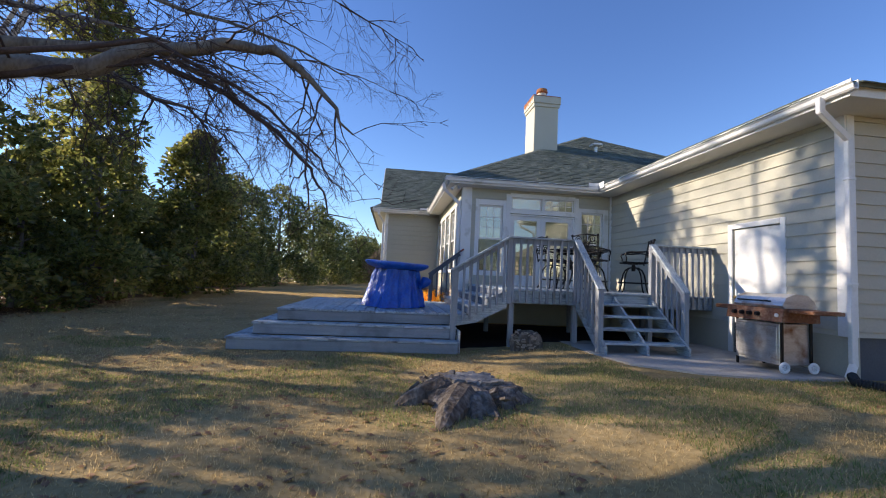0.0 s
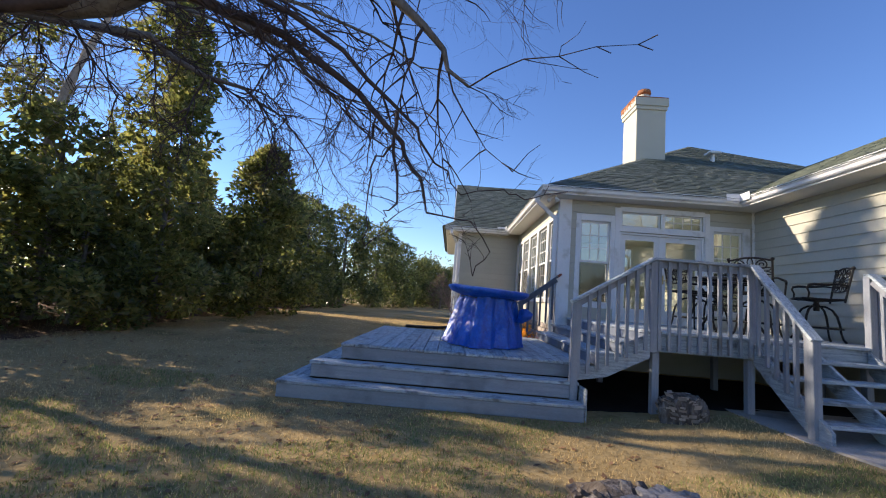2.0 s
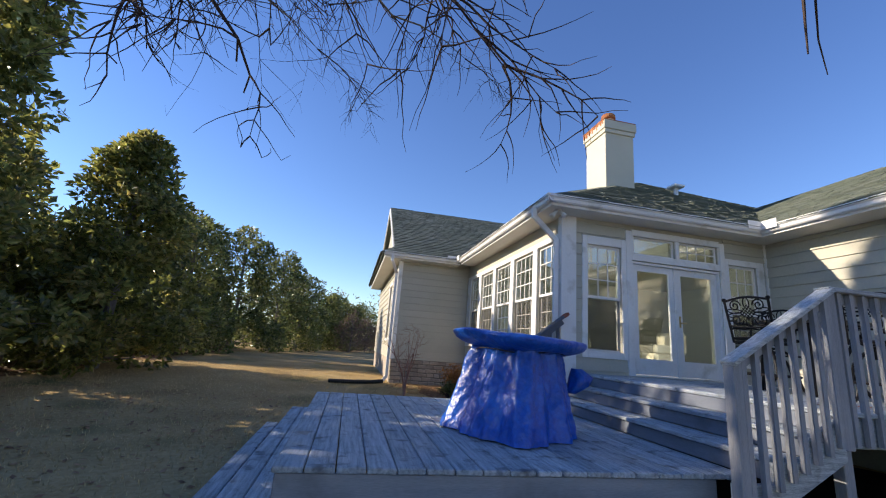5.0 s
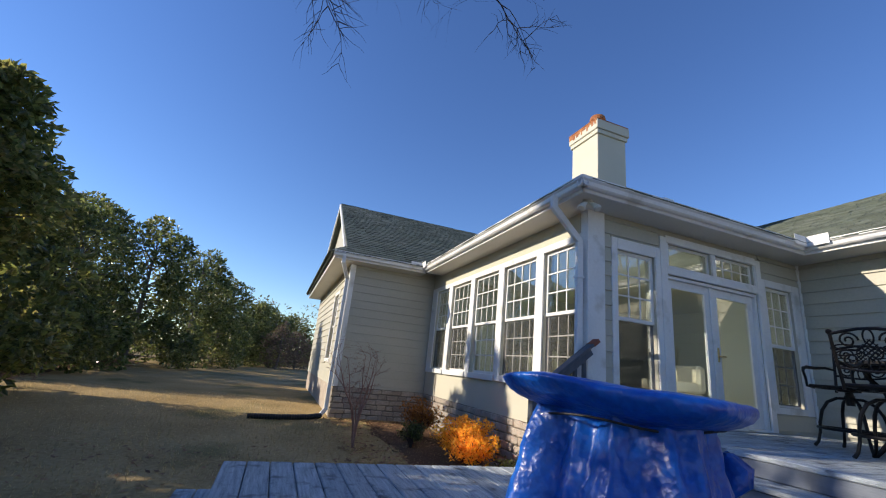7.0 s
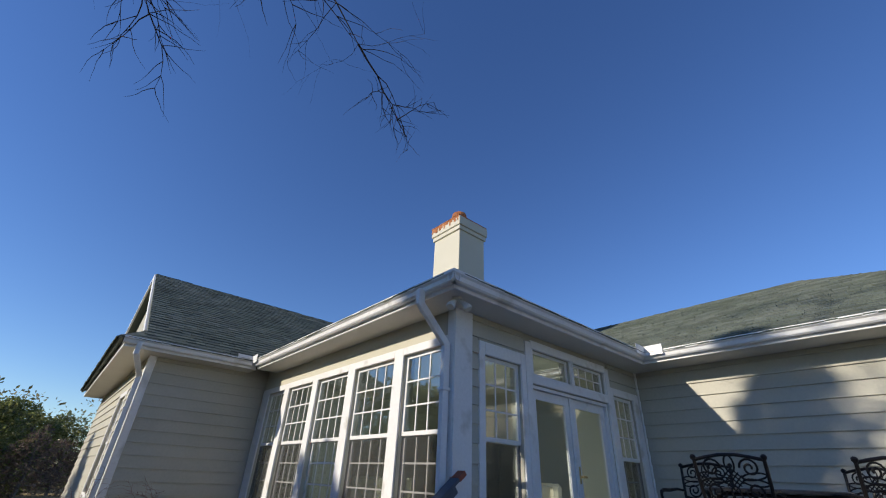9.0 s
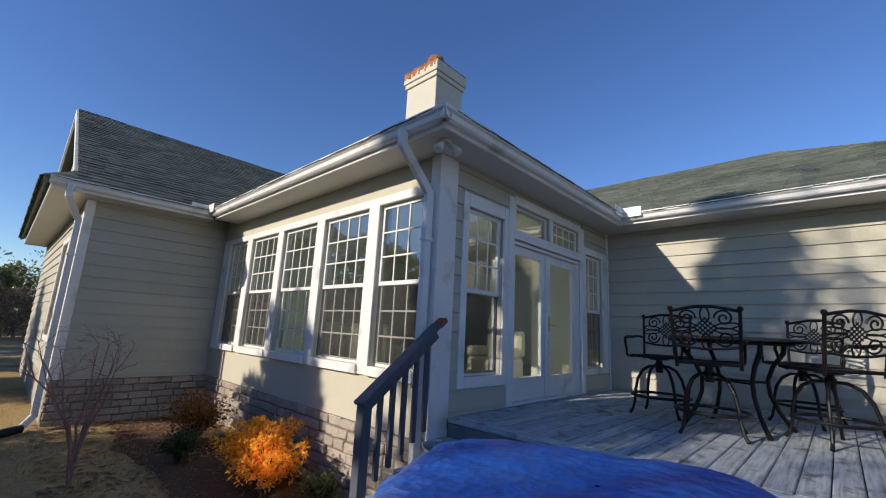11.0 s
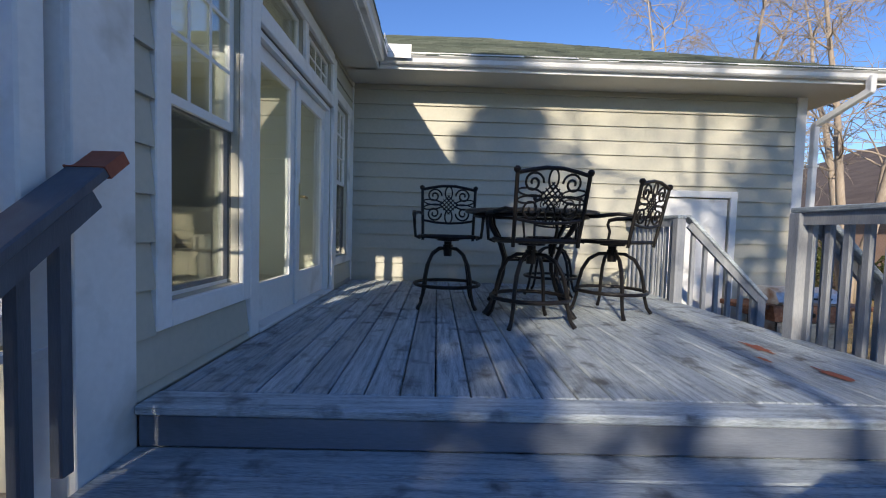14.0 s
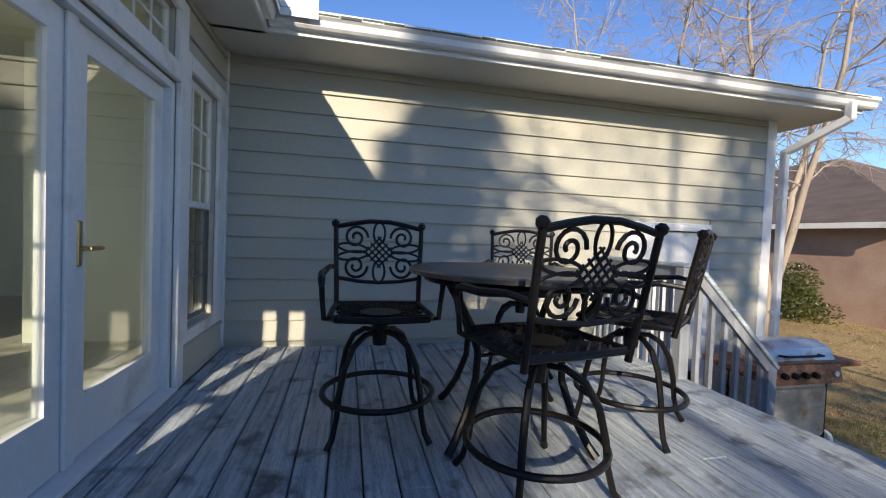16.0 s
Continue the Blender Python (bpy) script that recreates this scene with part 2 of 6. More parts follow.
GREENGRASS = leafy("green_grass_blade", [(0.09, 0.11, 0.03), (0.16, 0.18, 0.055), (0.24, 0.24, 0.09)], 0.8, 0.3, 0.35)
DEADLEAF = leafy("fallen_leaf", [(0.11, 0.055, 0.025), (0.22, 0.12, 0.06), (0.34, 0.22, 0.13)], 0.8, 0.15, 0.4)

# ---- builders ----
ORIGIN = {}


def thing(name, at, label, category, group="", kind=""):
    ob = new(name)
    ob.location = at
    ob.empty_display_size = 0.1
    ORIGIN[ob.name] = Vector(at)
    return tagged(ob, label, category, group, kind)


def part(name, bm, mat, parent=None, label="", smooth=False):
    """Links a bmesh given in world coordinates as one mesh under parent."""
    me = bpy.data.meshes.new(name)
    at = ORIGIN.get(parent.name, Vector()) if parent else Vector()
    if at.length:
        bmesh.ops.translate(bm, verts=bm.verts, vec=-at)
    if smooth:
        for f in bm.faces:
            f.smooth = True
    bm.to_mesh(me)
    bm.free()
    me.materials.append(mat)
    ob = new(name, me)
    ORIGIN[ob.name] = at
    if parent:
        ob.parent = parent
    return tagged(ob, label) if label else ob


def structure(name, bm, mat, label="", category="", smooth=False):
    return tagged(part(name, bm, mat, None, label, smooth), label, category, kind="structure")


def box(x0, x1, y0, y1, z0, z1, bm=None):
    bm = bm or bmesh.new()
    v = [bm.verts.new((x, y, z)) for z in (z0, z1) for y in (y0, y1) for x in (x0, x1)]
    for q in ((0, 2, 3, 1), (4, 5, 7, 6), (0, 1, 5, 4), (2, 6, 7, 3), (0, 4, 6, 2), (1, 3, 7, 5)):
        bm.faces.new([v[i] for i in q])
    return bm


def bbox(x0, x1, y0, y1, z0, z1, b=0.006):
    bm = box(x0, x1, y0, y1, z0, z1)
    bmesh.ops.bevel(bm, geom=bm.edges[:], offset=b, segments=1, affect="EDGES")
    return bm


def beam(p, q, w, h, up=(0, 0, 1), bm=None, b=0.0):
    """A square bar from p to q, w wide and h high."""
    p, q, up = Vector(p), Vector(q), Vector(up)
    bm = bm or bmesh.new()
    d = (q - p).normalized()
    s = d.cross(up).normalized()
    u = s.cross(d)
    v = [bm.verts.new(c + s * i * w / 2 + u * j * h / 2) for c in (p, q) for i, j in ((-1, -1), (1, -1), (1, 1), (-1, 1))]
    fs = [bm.faces.new([v[i] for i in f]) for f in ((3, 2, 1, 0), (4, 5, 6, 7), (0, 1, 5, 4), (1, 2, 6, 5), (2, 3, 7, 6), (3, 0, 4, 7))]
    if b:
        bmesh.ops.bevel(bm, geom=list({e for f in fs for e in f.edges}), offset=b, segments=1, affect="EDGES")
    return bm


def tube(points, radii, sides=8, bm=None, cap=True):
    """A round bar through points; radii: one number or one a point."""
    bm = bm or bmesh.new()
    pts = [Vector(p) for p in points]
    if not hasattr(radii, "__len__"):
        radii = [radii] * len(pts)
    rings, side = [], None
    for i, p in enumerate(pts):
        d = (pts[min(i + 1, len(pts) - 1)] - pts[max(i - 1, 0)]).normalized()
        if side is None:
            side = d.orthogonal().normalized()
        side = (side - d * side.dot(d))
        side = side.normalized() if side.length > 1e-6 else d.orthogonal().normalized()
        o = d.cross(side)
        rings.append([bm.verts.new(p + (side * math.cos(a) + o * math.sin(a)) * radii[i]) for a in (2 * math.pi * k / sides for k in range(sides))])
    for a, c in zip(rings, rings[1:]):
        for k in range(sides):
            bm.faces.new((a[k], a[(k + 1) % sides], c[(k + 1) % sides], c[k]))
    if cap:
        bm.faces.new(rings[0][::-1])
        bm.faces.new(rings[-1])
    return bm


def arc(c, u, v, r, a0, a1, n=12):
    c, u, v = Vector(c), Vector(u), Vector(v)
    return [c + (u * math.cos(a) + v * math.sin(a)) * r for a in (radians(a0 + (a1 - a0) * i / n) for i in range(n + 1))]


def cells(us, vs, holes):
    """The cells of a grid that lie in no hole (u0, u1, v0, v1)."""
    us = sorted({*us, *(h[0] for h in holes), *(h[1] for h in holes)})
    vs = sorted({*vs, *(h[2] for h in holes), *(h[3] for h in holes)})
    for u0, u1 in zip(us, us[1:]):
        for v0, v1 in zip(vs, vs[1:]):
            c = ((u0 + u1) / 2, (v0 + v1) / 2)
            if not any(h[0] < c[0] < h[1] and h[2] < c[1] < h[3] for h in holes):
                yield u0, u1, v0, v1


def wall(name, axis, face, back, u0, u1, z0, z1, holes, mat, label):
    """A wall of true thickness with openings. axis: the way it runs; face and back: its two planes."""
    bm = bmesh.new()
    a, b = sorted((face, back))
    for p, q, r, s in cells((u0, u1), (z0, z1), holes):
        box(*((p, q, a, b) if axis == "x" else (a, b, p, q)), r, s, bm)
    bmesh.ops.remove_doubles(bm, verts=bm.verts, dist=1e-5)
    return structure(name, bm, mat, label, "wall")


LAP = 0.192
LAP_TOP = 3.856


def lap_boards(parent, axis, face, out, u0, u1, z0, z1, holes, mat=None):
    """Lapped siding boards, each leaning out at its foot; out: +1 or -1 along the wall's normal."""
    for i in range(20):
        top, low = min(z1, LAP_TOP - i * LAP), max(z0, LAP_TOP - (i + 1) * LAP)
        if top - low < 0.015:
            continue
        cuts = [(max(u0, h[0]), min(u1, h[1])) for h in holes if h[2] < low + 0.5 * LAP < h[3]]
        edges = [u0]
        for c in sorted(cuts):
            edges += [c[0], c[1]]
        edges.append(u1)
        for p, q in zip(edges[::2], edges[1::2]):
            if q - p < 0.02:
                continue
            bm = bmesh.new()
            ring = [(0.001, low), (0.028, low), (0.028, low + 0.006), (0.004, top + 0.012), (0.001, top + 0.012)]
            ends = []
            for u in (p, q):
                ends.append([bm.verts.new((u, face + out * d, z) if axis == "x" else (face + out * d, u, z)) for d, z in ring])
            for k in range(5):
                bm.faces.new((ends[0][k], ends[0][(k + 1) % 5], ends[1][(k + 1) % 5], ends[1][k]))
            bm.faces.new(ends[0])
            bm.faces.new(ends[1][::-1])
            bmesh.ops.recalc_face_normals(bm, faces=bm.faces)
            part("siding_board", bm, mat or SIDING, parent)

# ---- structure ----
FY, SX, RX, LY, LWX = 10.96, 1.69, 5.97, 16.8, -0.47
DECK, LOW, EAVE = 1.12, 0.62, 3.74


def smooth(a, b, x):
    t = min(1, max(0, (x - a) / (b - a)))
    return t * t * (3 - 2 * t)


def lie(x, y):
    """The ground's height."""
    g = 0.026 * min(11, max(0, y - 7)) + 0.16 * smooth(1.2, 3.0, x) * (1 - smooth(7, 11, y))
    g += 0.03 * (noise.noise((x * 0.35, y * 0.35, 0)))
    g += 0.25 * smooth(-8, -11, x) + 0.012 * noise.noise((x * 1.7, y * 1.7, 3))
    return g


def ground_sheet():
    bm = bmesh.new()
    xs = sorted({*np.round(np.linspace(-16, 20, 91), 3), -1500, -400, -120, -60, -35, -24, 30, 45, 80, 200, 600, 1500})
    ys = sorted({*np.round(np.linspace(-12, 40, 121), 3), -1500, -400, -120, -50, -25, 55, 80, 150, 400, 1500})
    grid = [[bm.verts.new((x, y, lie(x, y))) for x in xs] for y in ys]
    for a, b in zip(grid, grid[1:]):
        for i in range(len(xs) - 1):
            bm.faces.new((a[i], a[i + 1], b[i + 1], b[i]))
    return structure("ground", bm, LAWN, "dormant brown lawn with green patches and fallen leaves", "lawn", True)


ground_sheet()


def soil(name, x0, x1, y0, y1, mat, label, ragged, seed):
    """A patch of bare ground lying just over the lawn, with a ragged edge."""
    bm = bmesh.new()
    nx, ny = max(4, int((x1 - x0) / 0.25)), max(4, int((y1 - y0) / 0.25))
    grid = []
    for j in range(ny + 1):
        y = y0 + (y1 - y0) * j / ny
        row = []
        for i in range(nx + 1):
            x = x0 + (x1 - x0) * i / nx
            w = ragged * (noise.noise((x * 0.9 + seed, y * 0.9, 1)) + 0.6 * noise.noise((x * 3.1, y * 3.1 + seed, 2)))
            xx = x + (w if i in (0, nx) else 0)
            yy = y + (w if j in (0, ny) else 0)
            edge = i in (0, nx) or j in (0, ny)
            row.append(bm.verts.new((xx, yy, lie(xx, yy) + (-0.01 if edge else 0.015 + 0.01 * noise.noise((x * 4, y * 4, seed))))))
        grid.append(row)
    for p, q in zip(grid, grid[1:]):
        for i in range(nx):
            bm.faces.new((p[i], p[i + 1], q[i + 1], q[i]))
    return structure(name, bm, mat, label, "ground", True)


# Near-black sheet: the deep shade below the boards is put into its colour.
soil("ground_under_deck", 1.05, 5.9, 7.25, 10.9, SHADE_SOIL, "bare soil under the deck, darkened for the shade there", 0.1, 3)
soil("ground_bed", 0.15, 1.66, 11.05, 16.75, MULCH, "leaf-strewn bed beside the sunroom", 0.25, 5)
soil("ground_hedge_foot", -16, -7.9, 3.0, 34, MULCH, "brown leaf mulch under the hedge", 0.7, 9)

# sunroom front wall (French doors), west wall (five windows), wing walls
FRONT_HOLES = [(2.15, 2.81, 1.48, 3.29), (3.0, 4.87, DECK + 0.01, 3.10), (3.06, 3.92, 3.22, 3.55), (4.0, 4.84, 3.22, 3.55), (5.06, 5.70, 1.48, 3.25)]
WEST = [(11.17, 11.90), (12.10, 13.09), (13.29, 14.28), (14.46, 15.44), (15.64, 16.42)]
WEST_HOLES = [(a, b, 1.52, 3.34) for a, b in WEST]
front = wall("wall_south", "x", FY, FY + 0.16, SX, RX, -0.2, EAVE + 0.1, FRONT_HOLES, SIDING, "khaki lap-sided sunroom wall with French doors")
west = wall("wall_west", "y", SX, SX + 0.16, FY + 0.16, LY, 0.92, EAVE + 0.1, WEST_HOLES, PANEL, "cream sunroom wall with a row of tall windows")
GD = (5.80, 6.74, 0.0, 2.36)
east = wall("wall_east", "y", RX, RX + 0.16, 4.85, FY + 0.16, 0.71, EAVE + 0.1, [GD], SIDING, "khaki lap-sided garage wall beside the deck")
lap_boards(front, "x", FY, -1, 1.93, 2.05, DECK, EAVE, [])
lap_boards(front, "x", FY, -1, 2.05, 2.90, DECK, 1.37, [])
lap_boards(front, "x", FY, -1, 2.05, 2.90, 3.44, EAVE, [])
lap_boards(front, "x", FY, -1, 4.98, 5.90, 3.36, EAVE, [])
lap_boards(front, "x", FY, -1, 4.98, 5.90, DECK, 1.39, [])
lap_boards(east, "y", RX, -1, 4.97, FY - 0.03, 0.71, EAVE, [(5.71, 6.83, 0, 2.45)])
south_wing = wall("wall_wing_south", "x", 4.85, 5.01, RX + 0.16, 13.4, 0.71, EAVE + 0.1, [], SIDING, "khaki lap-sided end wall of the garage wing")
lap_boards(south_wing, "x", 4.85, -1, RX + 0.12, 13.4, 0.71, EAVE, [])
lw = wall("wall_left_wing", "x", LY, LY + 0.16, LWX, SX, 0.92, EAVE + 0.1, [], SIDING, "cream lap-sided wall of the bedroom wing")
lap_boards(lw, "x", LY, -1, LWX + 0.1, SX - 0.02, 0.92, EAVE, [])
LWW = [(18.2, 19.1, 1.5, 3.2)]
lww = wall("wall_left_wing_west", "y", LWX, LWX + 0.16, LY + 0.16, 24.6, 0.92, EAVE + 0.1, LWW, SIDING, "cream lap-sided west wall of the bedroom wing")
lap_boards(lww, "y", LWX, -1, LY + 0.1, 24.6, 0.92, EAVE, [(18.1, 19.2, 1.4, 3.3)])
structure("wall_closing", box(13.24, 13.4, 5.01, 24.6, -0.2, EAVE), SIDING, "plain khaki rear wall of the house", "wall")
structure("wall_back", box(-0.42, 13.24, 24.5, 24.6, -0.2, EAVE), SIDING, "plain khaki back wall of the house", "wall")
structure("foundation_east", box(RX + 0.02, RX + 0.16, 4.87, FY, -0.2, 0.71), BLOCK, "dark grey parged foundation under the garage wall", "foundation")
structure("foundation_wing_south", box(RX + 0.16, 13.4, 4.87, 5.01, -0.2, 0.71), BLOCK, "dark grey parged foundation under the wing end", "foundation")

# corner boards
def trims():
    made = [("corner_board", (1.665, 1.94, FY - 0.028, FY - 0.002, 0.6, EAVE)), ("corner_board", (1.665, SX - 0.002, FY - 0.002, FY + 0.11, 0.6, EAVE)),
            ("corner_board", (RX - 0.028, RX - 0.002, 4.83, 4.97, 0.71, EAVE)), ("corner_board", (RX - 0.002, RX + 0.12, 4.822, 4.848, 0.71, EAVE)),
            ("corner_board", (LWX - 0.026, LWX + 0.1, LY - 0.028, LY - 0.002, 0.92, EAVE)), ("corner_board", (LWX - 0.028, LWX - 0.002, LY - 0.002, LY + 0.1, 0.92, EAVE)),
            ("corner_board", (5.90, RX - 0.002, FY - 0.03, FY - 0.002, DECK, EAVE))]
    for name, b in made:
        structure(name, bbox(*b, b=0.004), WHITE, "white painted corner board on the house", "trim")


trims()


def roof_plane(name, eave0, eave1, rise, polygon, label):
    """A shingled roof slope. eave0 to eave1: its lower edge; rise: the way straight up the slope, by its length; polygon: its outline as (share along the eave in metres, metres up)."""
    a, e = Vector(eave0), (Vector(eave1) - Vector(eave0)).normalized()
    r = Vector(rise).normalized()
    nrm = e.cross(r).normalized()
    if nrm.z < 0:
        nrm = -nrm
    bm = bmesh.new()
    top = [bm.verts.new(a + e * u + r * v) for u, v in polygon]
    low = [bm.verts.new(a + e * u + r * v - nrm * 0.05) for u, v in polygon]
    bm.faces.new(top)
    bm.faces.new(low[::-1])
    for i in range(len(polygon)):
        j = (i + 1) % len(polygon)
        bm.faces.new((top[i], low[i], low[j], top[j]))
    bmesh.ops.recalc_face_normals(bm, faces=bm.faces)
    base = structure(name, bm, ROOFDARK, label, "roof")
    rnd = random.Random(7)
    verts, faces = [], []
    vmax = max(v for u, v in polygon)
    step, v = 0.145, -0.03
    while v < vmax:
        w = max(v, 0.001)
        spans = []
        for lv in (w, min(vmax - 0.001, w + step)):
            xs = []
            for i in range(len(polygon)):
                (u0, v0), (u1, v1) = polygon[i], polygon[(i + 1) % len(polygon)]
                if (v0 - lv) * (v1 - lv) <= 0 and v0 != v1:
                    xs.append(u0 + (u1 - u0) * (lv - v0) / (v1 - v0))
            spans.append((min(xs), max(xs)) if len(xs) >= 2 else (0, 0))
        lo, hi = max(s[0] for s in spans), min(s[1] for s in spans)
        if hi > lo:
            u = lo - rnd.random() * 0.3
            while u < hi:
                wd = rnd.choice((0.13, 0.17, 0.22, 0.30))
                u0, u1 = max(lo, u), min(hi, u + wd - 0.006)
                u += wd
                if u1 - u0 < 0.015:
                    continue
                th = 0.012 + 0.012 * rnd.random()
                drop = -0.012 * rnd.random()
                k = len(verts)
                for uu, vv, hh in ((u0, v + drop, th), (u1, v + drop, th), (u1, min(vmax, v + step + 0.02), 0.004), (u0, min(vmax, v + step + 0.02), 0.004),
                                   (u0, v + drop, 0.0), (u1, v + drop, 0.0)):
                    verts.append(a + e * uu + r * vv + nrm * hh)
                faces += [(k, k + 1, k + 2, k + 3), (k + 4, k + 5, k + 1, k), (k + 4, k, k + 3), (k + 5, k + 2, k + 1)]
        v += step
    me = bpy.data.meshes.new("shingles")
    me.from_pydata(verts, [], faces)
    me.materials.append(SHINGLE)
    ob = new("shingles", me)
    ob.parent = base
    tagged(ob, "grey-green asphalt shingles", kind="stuff")
    return base


# roofs: the sunroom's hip runs on into the main roof; the garage wing has a gentler pitch
P, PW, P2 = 0.575, 0.5, 0.64
K, KW, K2 = (math.sqrt(1 + p * p) for p in (P, PW, P2))
EX, EY, EZ = 1.18, 10.45, 3.88
GX, GY = 5.33, 4.25
roof_plane("roof_south", (EX, EY, EZ), (20, EY, EZ), (0, 1, P), [(0, 0), (4.2, 0), (8.6, 3.83 * K), (9.4, 4.2 * K), (6.96, 6.96 * K)], "grey-green shingled hip roof over the sunroom")
roof_plane("roof_west", (EX, EY, EZ), (EX, 30, EZ), (1, 0, P), [(0, 0), (5.81, 0), (9.94, 4.74 * K), (13.5, 6.96 * K), (6.96, 6.96 * K)], "grey-green shingled west slope of the main roof")
roof_plane("roof_main_east", (15.06, EY, EZ), (15.06, 30, EZ), (-1, 0, P), [(3.0, 2.5 * K), (13.5, 2.5 * K), (13.5, 6.96 * K), (6.96, 6.96 * K)], "grey-green shingled far slope of the main roof")
roof_plane("roof_wing_west", (GX, GY, EZ), (GX, 30, EZ), (1, 0, PW), [(0, 0), (EY - GY, 0), (EY - GY + 3.83, 4.4 * KW), (4.4, 4.4 * KW)], "grey-green shingled roof of the garage wing")
roof_plane("roof_wing_south", (GX, GY, EZ), (20, GY, EZ), (0, 1, PW), [(0, 0), (8.8, 0), (4.4, 4.4 * KW)], "grey-green shingled end of the garage wing roof")
roof_plane("roof_wing_east", (14.13, GY, EZ), (14.13, 30, EZ), (-1, 0, PW), [(0, 0), (20, 0), (20, 4.4 * KW), (4.4, 4.4 * KW)], "grey-green shingled far slope of the garage wing roof")
roof_plane("roof_left_wing", (-1.07, 16.27, EZ), (20, 16.27, EZ), (0, 1, P2), [(0, 0), (2.29, 0), (6.6, 4.13 * K2), (0.38, 4.13 * K2), (0.38, 0.38 * K2)], "grey-green shingled roof of the bedroom wing")
roof_plane("roof_left_return", (-1.07, 16.27, EZ), (-1.07, 30, EZ), (1, 0, P2), [(0, 0), (8.26, 0), (7.88, 0.38 * K2), (0.38, 0.38 * K2)], "narrow shingled skirt roof below the gable")
roof_plane("roof_left_wing_north", (-0.69, 24.53, EZ), (20, 24.53, EZ), (0, -1, P2), [(0, 0), (12, 0), (12, 4.13 * K2), (0, 4.13 * K2)], "grey-green shingled rear slope of the bedroom wing")
def prism(points, axis, a, b):
    bm = bmesh.new()
    lay = (lambda p, t: (t, p[0], p[1])) if axis == "x" else (lambda p, t: (p[0], t, p[1]))
    e0 = [bm.verts.new(lay(p, a)) for p in points]
    e1 = [bm.verts.new(lay(p, b)) for p in points]
    bm.faces.new(e0)
    bm.faces.new(e1[::-1])
    for i in range(len(points)):
        j = (i + 1) % len(points)
        bm.faces.new((e0[i], e0[j], e1[j], e1[i]))
    bmesh.ops.recalc_face_normals(bm, faces=bm.faces)
    return bm


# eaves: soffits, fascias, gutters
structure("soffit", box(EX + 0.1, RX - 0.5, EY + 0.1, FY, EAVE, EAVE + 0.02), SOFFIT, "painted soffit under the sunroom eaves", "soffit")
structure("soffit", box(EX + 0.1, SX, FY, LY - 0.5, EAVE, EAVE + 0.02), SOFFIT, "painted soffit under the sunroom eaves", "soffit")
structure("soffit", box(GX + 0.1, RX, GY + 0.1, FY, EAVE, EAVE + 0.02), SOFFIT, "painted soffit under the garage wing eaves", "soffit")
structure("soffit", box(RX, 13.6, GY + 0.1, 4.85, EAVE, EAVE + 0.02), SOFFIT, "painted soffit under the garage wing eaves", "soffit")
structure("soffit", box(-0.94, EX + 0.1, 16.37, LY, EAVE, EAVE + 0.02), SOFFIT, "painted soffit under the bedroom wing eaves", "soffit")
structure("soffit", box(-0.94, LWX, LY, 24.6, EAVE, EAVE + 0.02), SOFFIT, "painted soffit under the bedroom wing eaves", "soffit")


def gutter(name, p, q, out):
    """A K-style gutter from p to q, its back on the fascia; out: the way it faces."""
    p, q, o = Vector(p), Vector(q), Vector(out)
    prof = [(0.0, 0.012), (0.055, 0.012), (0.075, 0.03), (0.085, 0.075), (0.11, 0.095), (0.11, 0.13), (0.1, 0.13), (0.098, 0.1), (0.072, 0.08), (0.06, 0.026), (0.008, 0.026), (0.008, 0.13), (0.0, 0.13)]
    bm = bmesh.new()
    rings = [[bm.verts.new(c + o * a + Vector((0, 0, b))) for a, b in prof] for c in (p, q)]
    for i in range(len(prof)):
        j = (i + 1) % len(prof)
        bm.faces.new((rings[0][i], rings[0][j], rings[1][j], rings[1][i]))
    bm.faces.new(rings[0])
    bm.faces.new(rings[1][::-1])
    bmesh.ops.recalc_face_normals(bm, faces=bm.faces)
    ob = tagged(part(name, bm, WHITE), "white metal gutter along the eaves", "gutter", kind="structure")
    return ob


GZ = 3.765
structure("fascia", box(EX + 0.09, GX + 0.1, EY + 0.08, EY + 0.1, EAVE - 0.004, 3.87), WHITE, "white fascia board", "fascia")
structure("fascia", box(EX + 0.08, EX + 0.1, EY + 0.08, 16.27, EAVE - 0.004, 3.87), WHITE, "white fascia board", "fascia")
structure("fascia", box(GX + 0.08, GX + 0.1, GY + 0.08, EY + 0.08, EAVE - 0.004, 3.87), WHITE, "white fascia board", "fascia")
structure("fascia", box(GX + 0.1, 13.6, GY + 0.08, GY + 0.1, EAVE - 0.004, 3.87), WHITE, "white fascia board", "fascia")
structure("fascia", box(-0.94, EX + 0.08, 16.35, 16.37, EAVE - 0.004, 3.87), WHITE, "white fascia board", "fascia")
structure("fascia", box(-0.96, -0.94, 16.35, 24.6, EAVE - 0.004, 3.87), WHITE, "white fascia board", "fascia")
gutter("gutter", (EX - 0.02, EY + 0.08, GZ), (GX - 0.03, EY + 0.08, GZ), (0, -1, 0))
gutter("gutter", (EX + 0.08, EY - 0.02, GZ), (EX + 0.08, 16.25, GZ), (-1, 0, 0))
gutter("gutter", (GX + 0.08, GY - 0.02, GZ), (GX + 0.08, EY + 0.06, GZ), (-1, 0, 0))
gutter("gutter", (-0.99, 16.35, GZ), (EX - 0.03, 16.35, GZ), (0, -1, 0))

